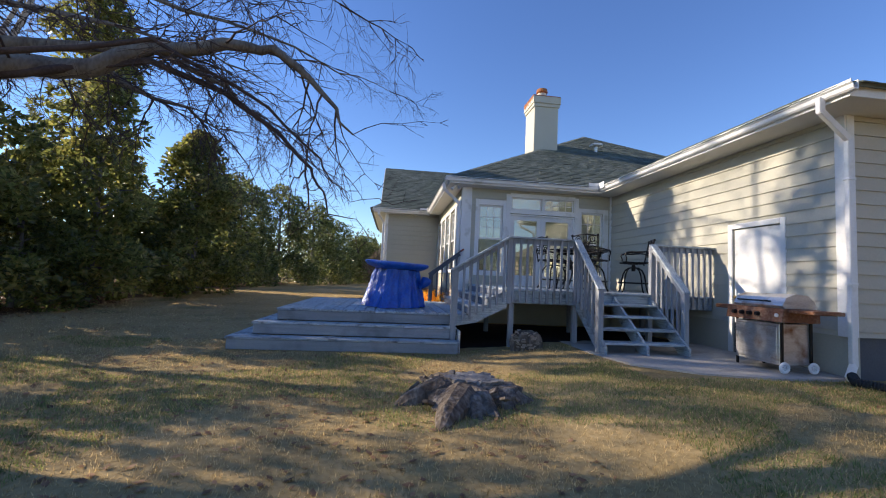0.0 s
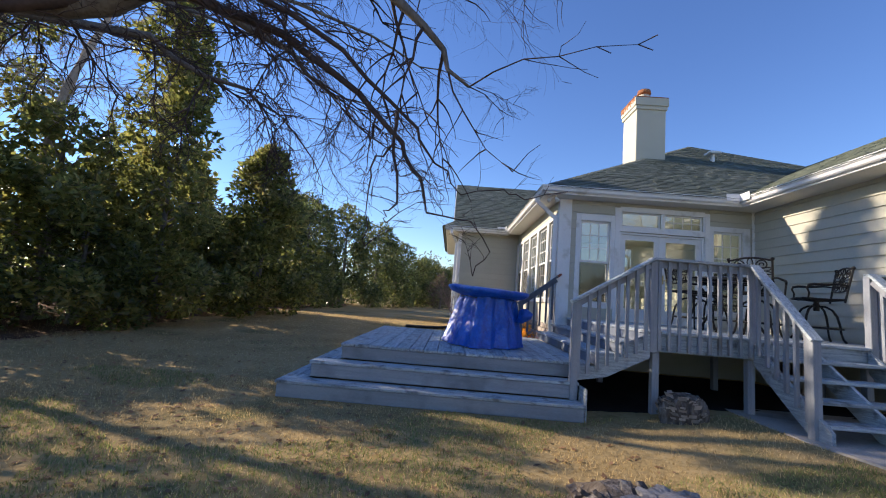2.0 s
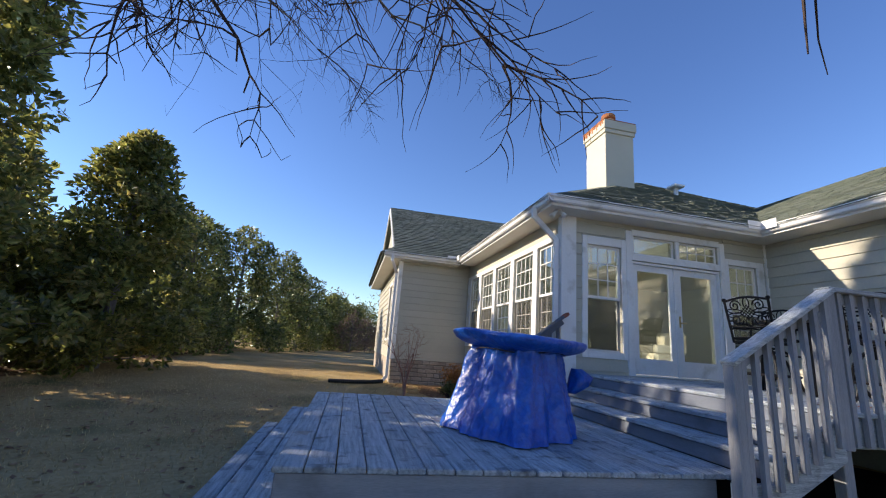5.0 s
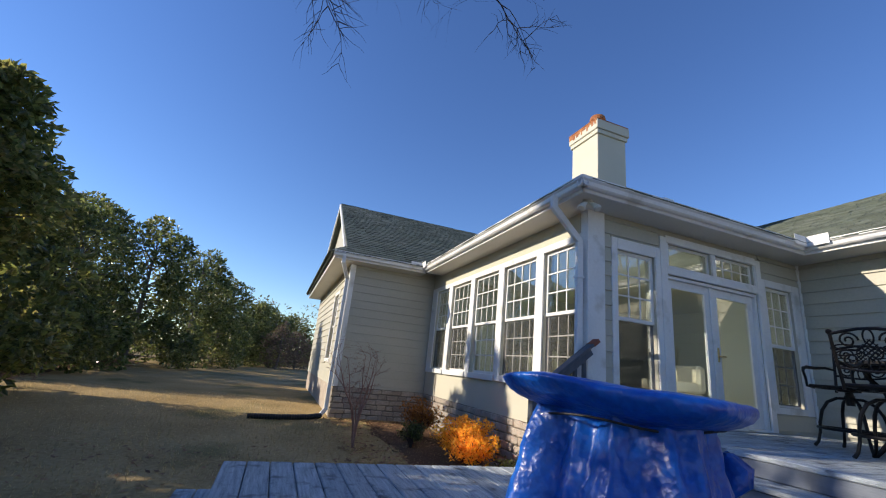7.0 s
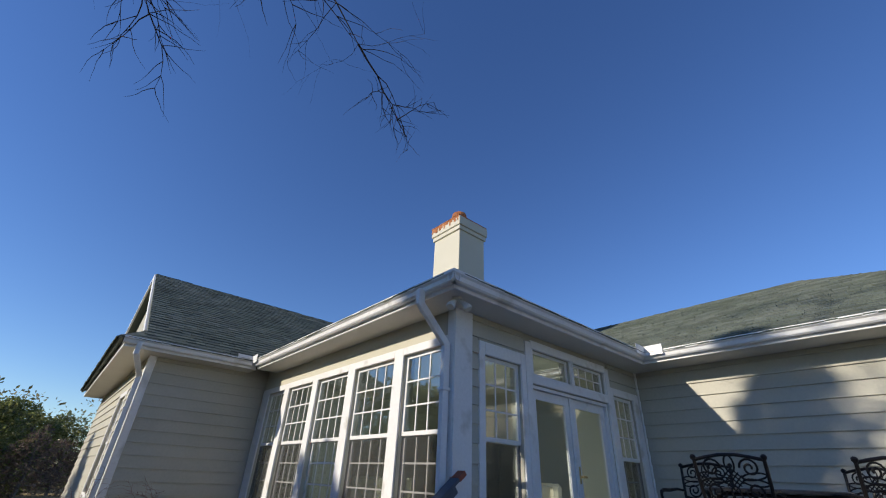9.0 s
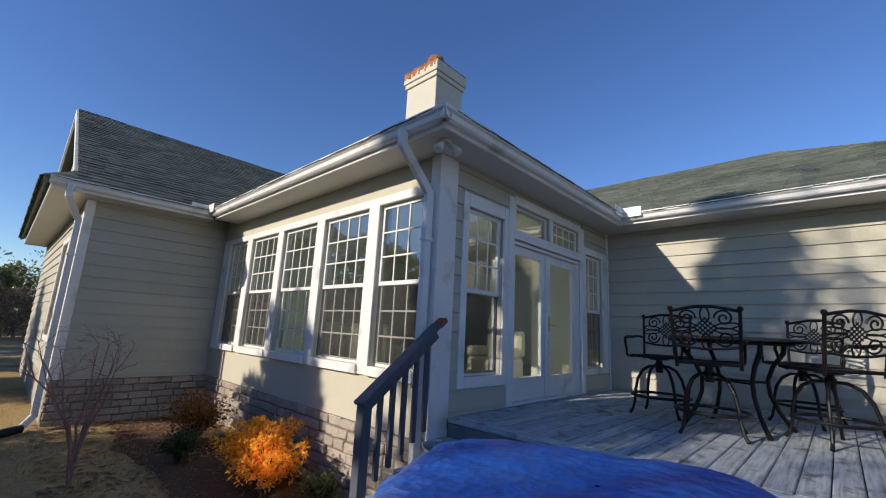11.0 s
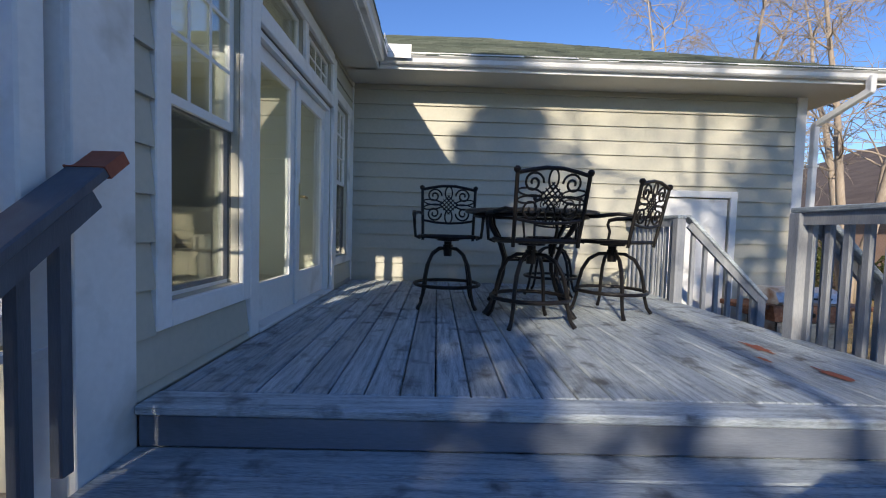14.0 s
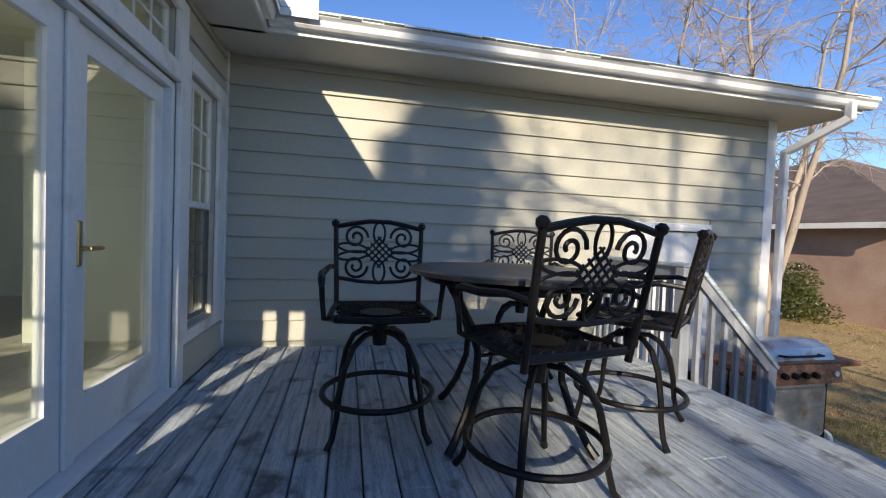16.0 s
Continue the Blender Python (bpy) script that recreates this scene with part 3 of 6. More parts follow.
# chimney
ch = thing("chimney", (5.1, 14.7, 5.5), "cream stucco chimney with a rusty metal cap and flue", "chimney")
part("shaft", bbox(4.74, 5.64, 14.25, 15.24, 5.2, 7.68, 0.01), PANEL, ch)
part("band", bbox(4.70, 5.68, 14.21, 15.28, 7.66, 7.78, 0.01), PANEL, ch)
part("crown", bbox(4.67, 5.71, 14.18, 15.31, 7.78, 8.04, 0.012), PANEL, ch)
RUST = material("rusty_metal", [(0.16, 0.05, 0.02), (0.34, 0.12, 0.04), (0.45, 0.24, 0.12)], 0.8, (4, 40), bump=0.3)
part("chase_cover", bbox(4.655, 5.70, 14.19, 15.32, 8.041, 8.075, 0.01), RUST, ch, "rusted metal cover")
bm = bmesh.new()
rr = random.Random(31)
y = 14.2
while y < 15.28:
    w, d = rr.uniform(0.03, 0.09), rr.uniform(0.03, 0.17)
    box(4.664, 4.668, y, min(15.3, y + w), 8.04 - d, 8.041, bm)
    y += w
part("rust_run", bm, RUST, ch, "orange rust runs down the crown")
part("flue", tube([(5.17, 14.74, 8.05), (5.17, 14.74, 8.38)], 0.17, 20), PANEL, ch)
part("flue_cap", tube([(5.17, 14.74, 8.35), (5.17, 14.74, 8.40), (5.17, 14.74, 8.45), (5.17, 14.74, 8.53)], [0.16, 0.21, 0.21, 0.19], 20), RUST, ch, "dark rusted flue cap")

rv = thing("roof_vent", (7.3, 14.6, 6.2), "small white metal vent on the shingled roof", "vent")
part("pipe", tube([(7.3, 14.6, 6.15), (7.3, 14.6, 6.5)], 0.06, 14), WHITE, rv)
part("hood", bbox(7.12, 7.48, 14.42, 14.78, 6.48, 6.56, 0.02), WHITE, rv)

gable = structure("wall_gable", prism([(16.9, 4.1), (23.9, 4.1), (20.4, 6.43)], "x", -0.51, -0.35), SIDING, "cream gable wall of the bedroom wing", "wall")
structure("rake_board", prism([(16.6, 3.98), (16.75, 3.98), (20.4, 6.36), (20.4, 6.52)], "x", -0.72, -0.68), WHITE, "white rake board on the gable", "trim")
structure("rake_board", prism([(24.2, 3.98), (24.05, 3.98), (20.4, 6.36), (20.4, 6.52)], "x", -0.72, -0.68), WHITE, "white rake board on the gable", "trim")


# ---- windows and doors ----
def sash(name, parent, axis, u0, u1, z0, z1, d0, d1, cols, rows, label="", rail=0.045, bar=0.018):
    """A glazed sash with its muntins. d0, d1: its outer and inner plane along the wall's normal."""
    def lay(a, b, lo, hi, e0, e1, bm=None):
        e0, e1 = sorted((e0, e1))
        return box(*((a, b, e0, e1) if axis == "x" else (e0, e1, a, b)), lo, hi, bm)
    bm = lay(u0, u1, z0, z0 + rail, d0, d1)
    lay(u0, u1, z1 - rail, z1, d0, d1, bm)
    lay(u0, u0 + rail, z0 + rail, z1 - rail, d0, d1, bm)
    lay(u1 - rail, u1, z0 + rail, z1 - rail, d0, d1, bm)
    s = part(name, bm, WHITE, parent, label)
    mid, t = (d0 + d1) / 2, 0.003
    pane = part("pane", lay(u0 + rail, u1 - rail, z0 + rail, z1 - rail, mid - t, mid + t), GLASS, s)
    pane.visible_shadow = False
    a, b, lo, hi = u0 + rail, u1 - rail, z0 + rail, z1 - rail
    o = 0.006 if d0 < d1 else -0.006
    for i in range(1, cols):
        u = a + (b - a) * i / cols
        part("muntin", lay(u - bar / 2, u + bar / 2, lo, hi, mid - o - o, mid - o), WHITE, s)
    for j in range(1, rows):
        z = lo + (hi - lo) * j / rows
        part("muntin", lay(a, b, z - bar / 2, z + bar / 2, mid - o - o * 1.2, mid - o), WHITE, s)
    return s


def double_hung(name, axis, out, face, u0, u1, z0, z1, meet, cols, rows, label, screen=False, lower=True):
    at = ((u0 + u1) / 2, face, z0) if axis == "x" else (face, (u0 + u1) / 2, z0)
    w = thing(name, at, label, "window", kind="structure")
    sash("upper_sash", w, axis, u0, u1, meet - 0.02, z1, face - out * 0.03, face - out * 0.06, cols, rows)
    sash("lower_sash", w, axis, u0, u1, z0, meet + 0.02, face - out * 0.065, face - out * 0.095, cols if lower else 1, rows if lower else 1)
    if screen:
        lay = (u0 + 0.03, u1 - 0.03, face - out * 0.03 - 0.002, face - out * 0.03 + 0.002) if axis == "x" else (face - out * 0.03 - 0.002, face - out * 0.03 + 0.002, u0 + 0.03, u1 - 0.03)
        sc = part("screen", box(*lay, z0 + 0.03, meet - 0.03), SCREEN, w, "dark insect screen")
        sc.visible_shadow = False
    return w


def casing(boxes, label="white painted window casing"):
    for b in boxes:
        structure("window_trim", bbox(*b, b=0.005), WHITE, label, "trim")


T0, T1 = FY - 0.032, FY - 0.003
double_hung("window_1", "x", -1, FY, 2.15, 2.81, 1.48, 3.29, 2.38, 3, 3, "white double-hung window with a screened lower sash", True, False)
double_hung("window_2", "x", -1, FY, 5.06, 5.70, 1.48, 3.25, 2.36, 3, 3, "white double-hung window beside the French doors", True, True)
casing([(2.05, 2.15, T0, T1, 1.37, 3.44), (2.81, 2.90, T0, T1, 1.37, 3.44), (2.15, 2.81, T0, T1, 1.37, 1.48), (2.15, 2.81, T0, T1, 3.29, 3.44),
        (4.98, 5.06, T0, T1, 1.39, 3.36), (5.70, 5.86, T0, T1, 1.39, 3.36), (5.06, 5.70, T0, T1, 1.39, 1.48), (5.06, 5.70, T0, T1, 3.25, 3.36)])
# French doors with transoms
casing([(2.90, 3.02, T0 - 0.006, T1, DECK + 0.005, 3.63), (4.87, 4.98, T0 - 0.006, T1, DECK + 0.005, 3.63), (3.02, 4.87, T0 - 0.006, T1, 3.10, 3.22), (3.02, 4.87, T0 - 0.006, T1, 3.55, 3.66),
        (3.02, 3.06, T0, T1, 3.22, 3.55), (3.92, 4.0, T0, T1, 3.22, 3.55), (4.84, 4.87, T0, T1, 3.22, 3.55)], "white painted door casing")
tr = thing("window_3", (3.9, FY, 3.22), "white transom window over the French doors", "window", kind="structure")
sash("transom_sash", tr, "x", 3.06, 3.92, 3.22, 3.55, FY + 0.03, FY + 0.06, 1, 1, rail=0.03)
sash("transom_sash", tr, "x", 4.0, 4.84, 3.22, 3.55, FY + 0.03, FY + 0.06, 4, 2, rail=0.03)
d1 = thing("door_1", (3.9, FY, DECK), "white French doors with full glass panes", "door", kind="structure")
part("door_frame", box(3.02, 3.06, FY + 0.002, FY + 0.13, DECK + 0.03, 3.09), WHITE, d1)
part("door_frame", box(4.83, 4.87, FY + 0.002, FY + 0.13, DECK + 0.03, 3.09), WHITE, d1)
part("door_frame", box(3.06, 4.83, FY + 0.002, FY + 0.13, 3.05, 3.09), WHITE, d1)
part("sill", bbox(3.02, 4.87, FY - 0.05, FY + 0.13, DECK + 0.004, DECK + 0.03), WHITE, d1)
for u0, u1 in ((3.06, 3.92), (3.95, 4.83)):
    leaf = sash("door_leaf", d1, "x", u0, u1, DECK + 0.035, 3.045, FY + 0.05, FY + 0.09, 1, 1, rail=0.11)
    part("bottom_rail", box(u0 + 0.11, u1 - 0.11, FY + 0.05, FY + 0.09, DECK + 0.145, DECK + 0.30), WHITE, leaf)
part("astragal", bbox(3.90, 3.97, FY + 0.03, FY + 0.05, DECK + 0.03, 3.05), WHITE, d1)
BRASS = material("worn_brass", [(0.45, 0.33, 0.14), (0.6, 0.46, 0.22)], 0.35, metal=0.9, bump=0)
part("handle", tube([(4.0, FY + 0.05, 2.08), (4.0, FY - 0.0, 2.08), (4.09, FY - 0.0, 2.08)], 0.012), BRASS, d1, "brass lever handle")
part("lock_plate", bbox(3.985, 4.02, FY + 0.035, FY + 0.05, 2.0, 2.2), BRASS, d1)
# west windows
X0, X1 = SX - 0.03, SX - 0.003
for i, (a, b) in enumerate(WEST):
    double_hung(f"window_{4 + i}", "y", -1, SX, a, b, 1.52, 3.34, 2.42, 3 if i in (0, 4) else 4, 3,
                "white double-hung window with a grid of muntins" if i == 2 else "white double-hung window with a dark screened lower sash", i != 2)
wj = [FY + 0.11, *[v for ab in WEST for v in ab], LY - 0.05]
casing([(X0, X1, a, b, 1.42, 3.44) for a, b in zip(wj[::2], wj[1::2])])
casing([(X0, X1, a, b, 3.34, 3.44) for a, b in WEST] + [(X0 - 0.03, X1, a - 0.02, b + 0.02, 1.42, 1.52) for a, b in WEST])
double_hung("window_9", "y", -1, LWX, 18.2, 19.1, 1.5, 3.2, 2.35, 3, 3, "white double-hung window in the bedroom wing")
casing([(LWX - 0.03, LWX - 0.003, a, b, c, d) for a, b, c, d in ((18.1, 18.2, 1.4, 3.3), (19.1, 19.2, 1.4, 3.3), (18.2, 19.1, 1.4, 1.5), (18.2, 19.1, 3.2, 3.3))])
# garage side door
d2 = thing("door_2", (RX, 6.27, 0.2), "plain white painted steel side door", "door", kind="structure")
part("door_leaf", bbox(RX + 0.02, RX + 0.065, 5.81, 6.73, 0.2, 2.35, 0.004), WHITE, d2)
part("knob", tube([(RX + 0.02, 6.66, 1.15), (RX - 0.02, 6.66, 1.15), (RX - 0.03, 6.66, 1.15), (RX - 0.055, 6.66, 1.15)], [0.012, 0.012, 0.028, 0.02], 12), BRASS, d2)
casing([(RX - 0.03, RX - 0.003, 5.71, 5.80, 0.17, 2.45), (RX - 0.03, RX - 0.003, 6.74, 6.83, 0.17, 2.45), (RX - 0.03, RX - 0.003, 5.80, 6.74, 2.36, 2.45)], "white painted door casing")

# ---- sunroom inside ----
INWALL = material("interior_paint", [(0.62, 0.62, 0.50), (0.68, 0.68, 0.57)], 0.7, bump=0.05)
CARPET = material("beige_floor_tile", [(0.50, 0.45, 0.36), (0.58, 0.53, 0.44)], 0.5, bump=0.05)
structure("floor", box(SX + 0.16, 9.0, FY + 0.16, LY, 1.05, 1.13), CARPET, "pale beige sunroom floor", "floor")
structure("ceiling", box(SX + 0.16, 9.0, FY + 0.16, LY, 3.72, 3.76), INWALL, "pale sunroom ceiling", "ceiling")
structure("wall_inner_east", box(6.2, 6.3, FY + 0.16, 12.6, 1.13, 3.72), INWALL, "pale inner wall of the sunroom", "wall")
structure("wall_inner_north", box(SX + 0.16, 9.0, LY, LY + 0.1, 1.13, 3.72), INWALL, "pale inner wall of the sunroom", "wall")
structure("wall_inner_far", box(8.9, 9.0, 12.6, LY, 1.13, 3.72), INWALL, "pale inner wall of the living room", "wall")

# ---- stone skirt ----
def stone_skirt(name, axis, face, u0, u1, z0, z1, seed):
    rnd = random.Random(seed)
    core = (face + 0.012, face + 0.16)
    bm = box(*((u0, u1, *core) if axis == "x" else (*core, u0, u1)), z0 - 0.3, z1 - 0.0)
    base = structure(name, bm, MORTAR, "grey-brown stacked stone foundation", "foundation")
    z, row = z1, 0
    while z > z0:
        h = 0.115
        u = u0 - rnd.random() * 0.2
        while u < u1:
            w = rnd.choice((0.16, 0.21, 0.27, 0.33))
            a, b = max(u0, u), min(u1, u + w - 0.012)
            u += w
            if b - a < 0.03:
                continue
            f = face - 0.005 - 0.03 * rnd.random()
            top = z - 0.004 - 0.014 * rnd.random()
            bm = box(*((a, b, f, face + 0.04) if axis == "x" else (f, face + 0.04, a, b)), z - h + 0.012, top)
            for v in bm.verts:
                v.co += Vector((rnd.uniform(-1, 1), rnd.uniform(-1, 1), rnd.uniform(-1, 1))) * 0.009
            bmesh.ops.bevel(bm, geom=bm.edges[:], offset=0.01, segments=1, affect="EDGES")
            part("stone", bm, STONE, base)
        z -= h
    return base


stone_skirt("foundation_west", "y", SX, FY + 0.16, LY, 0.02, 0.92, 3)
stone_skirt("foundation_left_wing", "x", LY, LWX, SX, 0.15, 0.92, 4)
structure("foundation_left_west", box(LWX + 0.01, LWX + 0.16, LY + 0.16, 24.6, -0.2, 0.92), STONE, "grey-brown stone foundation", "foundation")
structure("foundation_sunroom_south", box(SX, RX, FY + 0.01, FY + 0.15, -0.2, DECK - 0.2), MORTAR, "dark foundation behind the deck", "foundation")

# ---- decks ----
def board(name, parent, mat, x0, x1, y0, y1, z0, z1, b=0.007):
    return part(name, bbox(x0, x1, y0, y1, z0, z1, b), mat, parent)


up = thing("upper_deck", (3.9, 9.0, 0.0), "raised deck of weathered blue-grey painted boards", "deck", kind="structure")
n = 24
pitch = 0.1535
rnd = random.Random(5)
for i in range(n):
    y = 7.163 + i * pitch
    cut = rnd.choice((None, None, 3.6, 4.4, 5.0))
    for a, b in ([(2.075, RX - 0.03)] if cut is None else [(2.075, cut - 0.002), (cut + 0.002, RX - 0.03)]):
        board("deck_board", up, DECK_X, a, b, y + 0.004, y + pitch - 0.004, DECK - 0.036 + rnd.uniform(-0.002, 0.002), DECK + rnd.uniform(-0.002, 0.002))
board("deck_board", up, DECK_X, 2.075, RX - 0.03, 10.851, FY - 0.035, DECK - 0.037, DECK - 0.001)
board("edge_board", up, DECK_Y, 1.915, 2.068, 7.17, FY - 0.03, DECK - 0.038, DECK + 0.001)
board("rim_joist", up, DECK_Y, 1.945, 1.985, 7.2, FY - 0.03, 0.90, DECK - 0.04)
board("rim_joist", up, DECK_X, 1.985, RX - 0.03, 7.2, 7.24, 0.86, DECK - 0.04)
for x in np.arange(2.3, 5.9, 0.41):
    board("joist", up, DECK_Y, x, x + 0.04, 7.24, FY - 0.05, 0.90, DECK - 0.042, 0.004)
for x, y in ((2.05, 7.29), (3.25, 7.29), (4.72, 7.29), (2.05, 9.2), (4.0, 9.2), (5.8, 9.2)):
    board("post", up, DECK_Z, x - 0.045, x + 0.045, y - 0.045, y + 0.045, lie(x, y) - 0.05, 0.9)
# steps between the decks
for k, (nose, z) in enumerate(((1.60, 0.953), (1.28, 0.787))):
    board("tread", up, DECK_Y, nose - 0.01, nose + 0.155, 7.22, FY - 0.03, z - 0.036, z)
    board("tread", up, DECK_Y, nose + 0.162, nose + 0.335, 7.22, FY - 0.03, z - 0.036, z)
    board("riser", up, SHADE_RISER, nose + 0.02, nose + 0.04, 7.23, FY - 0.04, z - 0.165, z - 0.04)
board("riser", up, SHADE_RISER, 1.925, 1.944, 7.23, FY - 0.04, 0.955, DECK - 0.04)
part("stringer", prism([(1.94, 1.08), (1.94, 0.78), (1.4, 0.5), (0.95, 0.42), (0.95, 0.62), (1.27, 0.62), (1.27, 0.76), (1.6, 0.76), (1.6, 0.92)], "y", 7.17, 7.21), DECK_X, up)

low = thing("lower_deck", (-0.5, 9.2, 0.0), "low platform deck of weathered blue-grey painted boards", "deck", kind="structure")
LX0, LX1, LY0, LY1 = -2.03, 1.30, 7.40, 10.98
n = 18
pitch = (LX1 - LX0) / n
for i in range(n):
    x = LX0 + i * pitch
    board("deck_board", low, DECK_Y, x + 0.004, x + pitch - 0.004, LY0, LY1, LOW - 0.036, LOW + rnd.uniform(-0.002, 0.002))
for nm, b in (("fascia", (LX0 + 0.02, 1.05, LY0 + 0.02, LY0 + 0.05, 0.42, LOW - 0.038)), ("fascia_side", (LX0 + 0.02, LX0 + 0.05, LY0 + 0.05, LY1 - 0.02, 0.42, LOW - 0.038)),
              ("fascia_back", (LX0 + 0.05, 1.0, LY1 - 0.05, LY1 - 0.02, 0.1, LOW - 0.038))):
    board(nm, low, SHADE_RISER_LOW, *b)
for k, z in ((1, 0.41), (2, 0.20)):
    y0, x0 = LY0 - 0.28 * k, LX0 - 0.30 * k
    for j in range(2):
        a = y0 + j * 0.145
        board("tread", low, DECK_X, x0, 1.06, a + 0.002, a + 0.141, z - 0.036, z)
        c = x0 + j * 0.155
        board("tread", low, DECK_Y, c + 0.002, c + 0.150, y0 + 0.288, LY1, z - 0.036, z)
    board("riser", low, SHADE_RISER_LOW, x0 + 0.02, 1.05, y0 + 0.02, y0 + 0.045, max(-0.06, z - 0.20), z - 0.038)
    board("riser", low, SHADE_RISER_LOW, x0 + 0.02, x0 + 0.045, y0 + 0.045, LY1, max(-0.06, z - 0.20), z - 0.038)
board("end_panel", low, DECK_Y, 1.065, 1.09, LY0 - 0.50, 7.17, -0.05, 0.38)

# front stair
st = thing("front_stair", (3.95, 6.6, 0.16), "open-riser wooden stair with grey treads", "stair", kind="structure")
for k in range(4):
    z, y = DECK - 0.19 * (k + 1), 7.15 - 0.245 * (k + 1)
    board("tread", st, DECK_X, 3.27, 4.63, y + 0.0, y + 0.135, z - 0.036, z)
    board("tread", st, DECK_X, 3.27, 4.63, y + 0.14, y + 0.275, z - 0.036, z)
for x in (3.225, 3.93, 4.635):
    part("stringer", prism([(7.18, DECK - 0.05), (7.18, 0.80), (6.3, 0.14), (6.12, 0.14), (6.12, 0.30)], "x", x, x + 0.04), DECK_Y, st)


# ---- railings ----
def railing(name, p, q, low_p, low_q, posts, label, step=0.118, out=(0, -1, 0), red=False, paint=None):
    """A railing from p to q (top ends of the cap). low_p, low_q: height of the balusters' feet at the ends; posts: (x, y, foot, top)."""
    p, q, out = Vector(p), Vector(q), Vector(out)
    r = thing(name, (p.x, p.y, min(low_p, low_q)), label, "railing")
    length = (q - p).length
    d = (q - p) / length
    part("cap", beam(p - d * 0.05, q + d * 0.04, 0.125, 0.036, b=0.006), paint or (DECK_X if abs(d.x) > abs(d.y) else DECK_Y), r)
    drop = Vector((0, 0, -0.062))
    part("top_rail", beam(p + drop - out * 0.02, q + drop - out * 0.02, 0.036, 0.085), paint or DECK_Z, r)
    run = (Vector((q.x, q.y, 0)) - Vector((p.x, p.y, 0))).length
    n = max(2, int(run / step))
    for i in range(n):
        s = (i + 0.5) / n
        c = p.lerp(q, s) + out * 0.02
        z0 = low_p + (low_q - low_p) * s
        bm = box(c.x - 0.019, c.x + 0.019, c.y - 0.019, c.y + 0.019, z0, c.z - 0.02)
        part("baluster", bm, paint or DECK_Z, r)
    for x, y, z0, z1 in posts:
        part("post", bbox(x - 0.045, x + 0.045, y - 0.045, y + 0.045, z0, z1, 0.005), paint or DECK_Z, r)
    if red:
        part("bare_end", beam(q + d * 0.02, q + d * 0.12, 0.132, 0.044), REDWOOD, r, "bare red wood at the rail's end")
    return r


RT = DECK + 0.915
railing("deck_railing", (1.98, 7.19, RT), (3.25, 7.19, RT), 0.88, 0.88, [(1.98, 7.21, 0.85, RT - 0.02), (3.25, 7.21, 0.85, RT - 0.02)], "weathered grey wooden deck railing with square balusters")
railing("deck_railing", (4.73, 7.19, RT), (5.93, 7.19, RT), 0.88, 0.88, [(4.72, 7.21, 0.85, RT - 0.02)], "weathered grey wooden deck railing against the garage wall")
railing("stair_railing", (3.23, 6.3, 1.215), (3.22, 7.12, RT - 0.02), 0.28, 0.98, [(3.23, 6.31, 0.1, 1.21)], "sloping grey wooden railing of the front stair", out=(-1, 0, 0))
railing("stair_railing", (4.71, 6.3, 1.215), (4.70, 7.12, RT - 0.02), 0.28, 0.98, [(4.71, 6.31, 0.1, 1.21)], "sloping grey wooden railing of the front stair", out=(1, 0, 0))
railing("step_railing", (0.97, 7.14, 1.43), (1.93, 7.17, RT - 0.02), 0.45, 0.90, [(0.985, 7.15, 0.1, 1.42)], "sloping grey wooden railing beside the deck steps")
railing("step_railing", (0.89, 10.895, 1.37), (1.66, 10.895, 1.965), 0.63, 1.08, [(0.91, 10.895, 0.3, 1.36)], "dark grey sloping railing with a bare red end", out=(0, 1, 0), red=True, paint=DARKRAIL)


def bare_patch(x, y, l, w, seed):
    """Worn bare wood on the deck boards, a ragged flake shape."""
    rnd = random.Random(seed)
    bm = bmesh.new()
    ring = []
    for k in range(22):
        a = 6.283 * k / 22
        f = rnd.uniform(0.55, 1.1)
        ring.append(bm.verts.new((x + l * f * math.cos(a), y + w * f * math.sin(a), DECK + 0.0045)))
    bm.faces.new(ring)
    return part("bare_patch", bm, REDWOOD, up, "bare red wood where the paint has worn off")


bare_patch(2.95, 7.70, 0.16, 0.045, 1)
bare_patch(2.45, 7.68, 0.13, 0.04, 2)
bare_patch(2.7, 7.86, 0.07, 0.02, 3)


# ---- downspouts, lamp, splash guards ----
def downspout(at, pts, label):
    d = thing("downspout", at, label, "downspout", "downspouts")
    bm = bmesh.new()
    for p, q in zip(pts, pts[1:]):
        p, q = Vector(p), Vector(q)
        e = (q - p).normalized() * 0.022
        beam(p - e, q + e, 0.085, 0.065, (0.1, 1, 0.05), bm, 0.008)
    part("pipe", bm, WHITE, d)
    for z in (1.4, 2.8):
        lowest = [p for p in pts if p[2] < 3.3][0]
        part("strap", bbox(lowest[0] - 0.055, lowest[0] + 0.055, lowest[1] - 0.045, lowest[1] + 0.045, z, z + 0.03, 0.003), WHITE, d)
    return d


downspout((1.62, 11.02, 0.95), [(1.17, 10.98, 3.80), (1.17, 10.98, 3.66), (1.60, 11.02, 3.30), (1.60, 11.02, 0.75)], "white metal downspout at the sunroom corner")
downspout((5.9, 4.72, 0.2), [(5.33, 4.62, 3.80), (5.33, 4.62, 3.64), (5.9, 4.75, 3.36), (5.9, 4.75, 0.36), (5.72, 4.66, 0.22)], "white metal downspout at the garage corner")
downspout((-0.55, 16.72, 0.3), [(-0.75, 16.28, 3.80), (-0.75, 16.28, 3.64), (-0.55, 16.72, 3.36), (-0.55, 16.72, 0.44), (-0.67, 16.55, 0.32)], "white metal downspout at the bedroom wing corner")
BLACK = material("black_plastic", [(0.012, 0.012, 0.013), (0.022, 0.022, 0.023)], 0.5, bump=0.1)


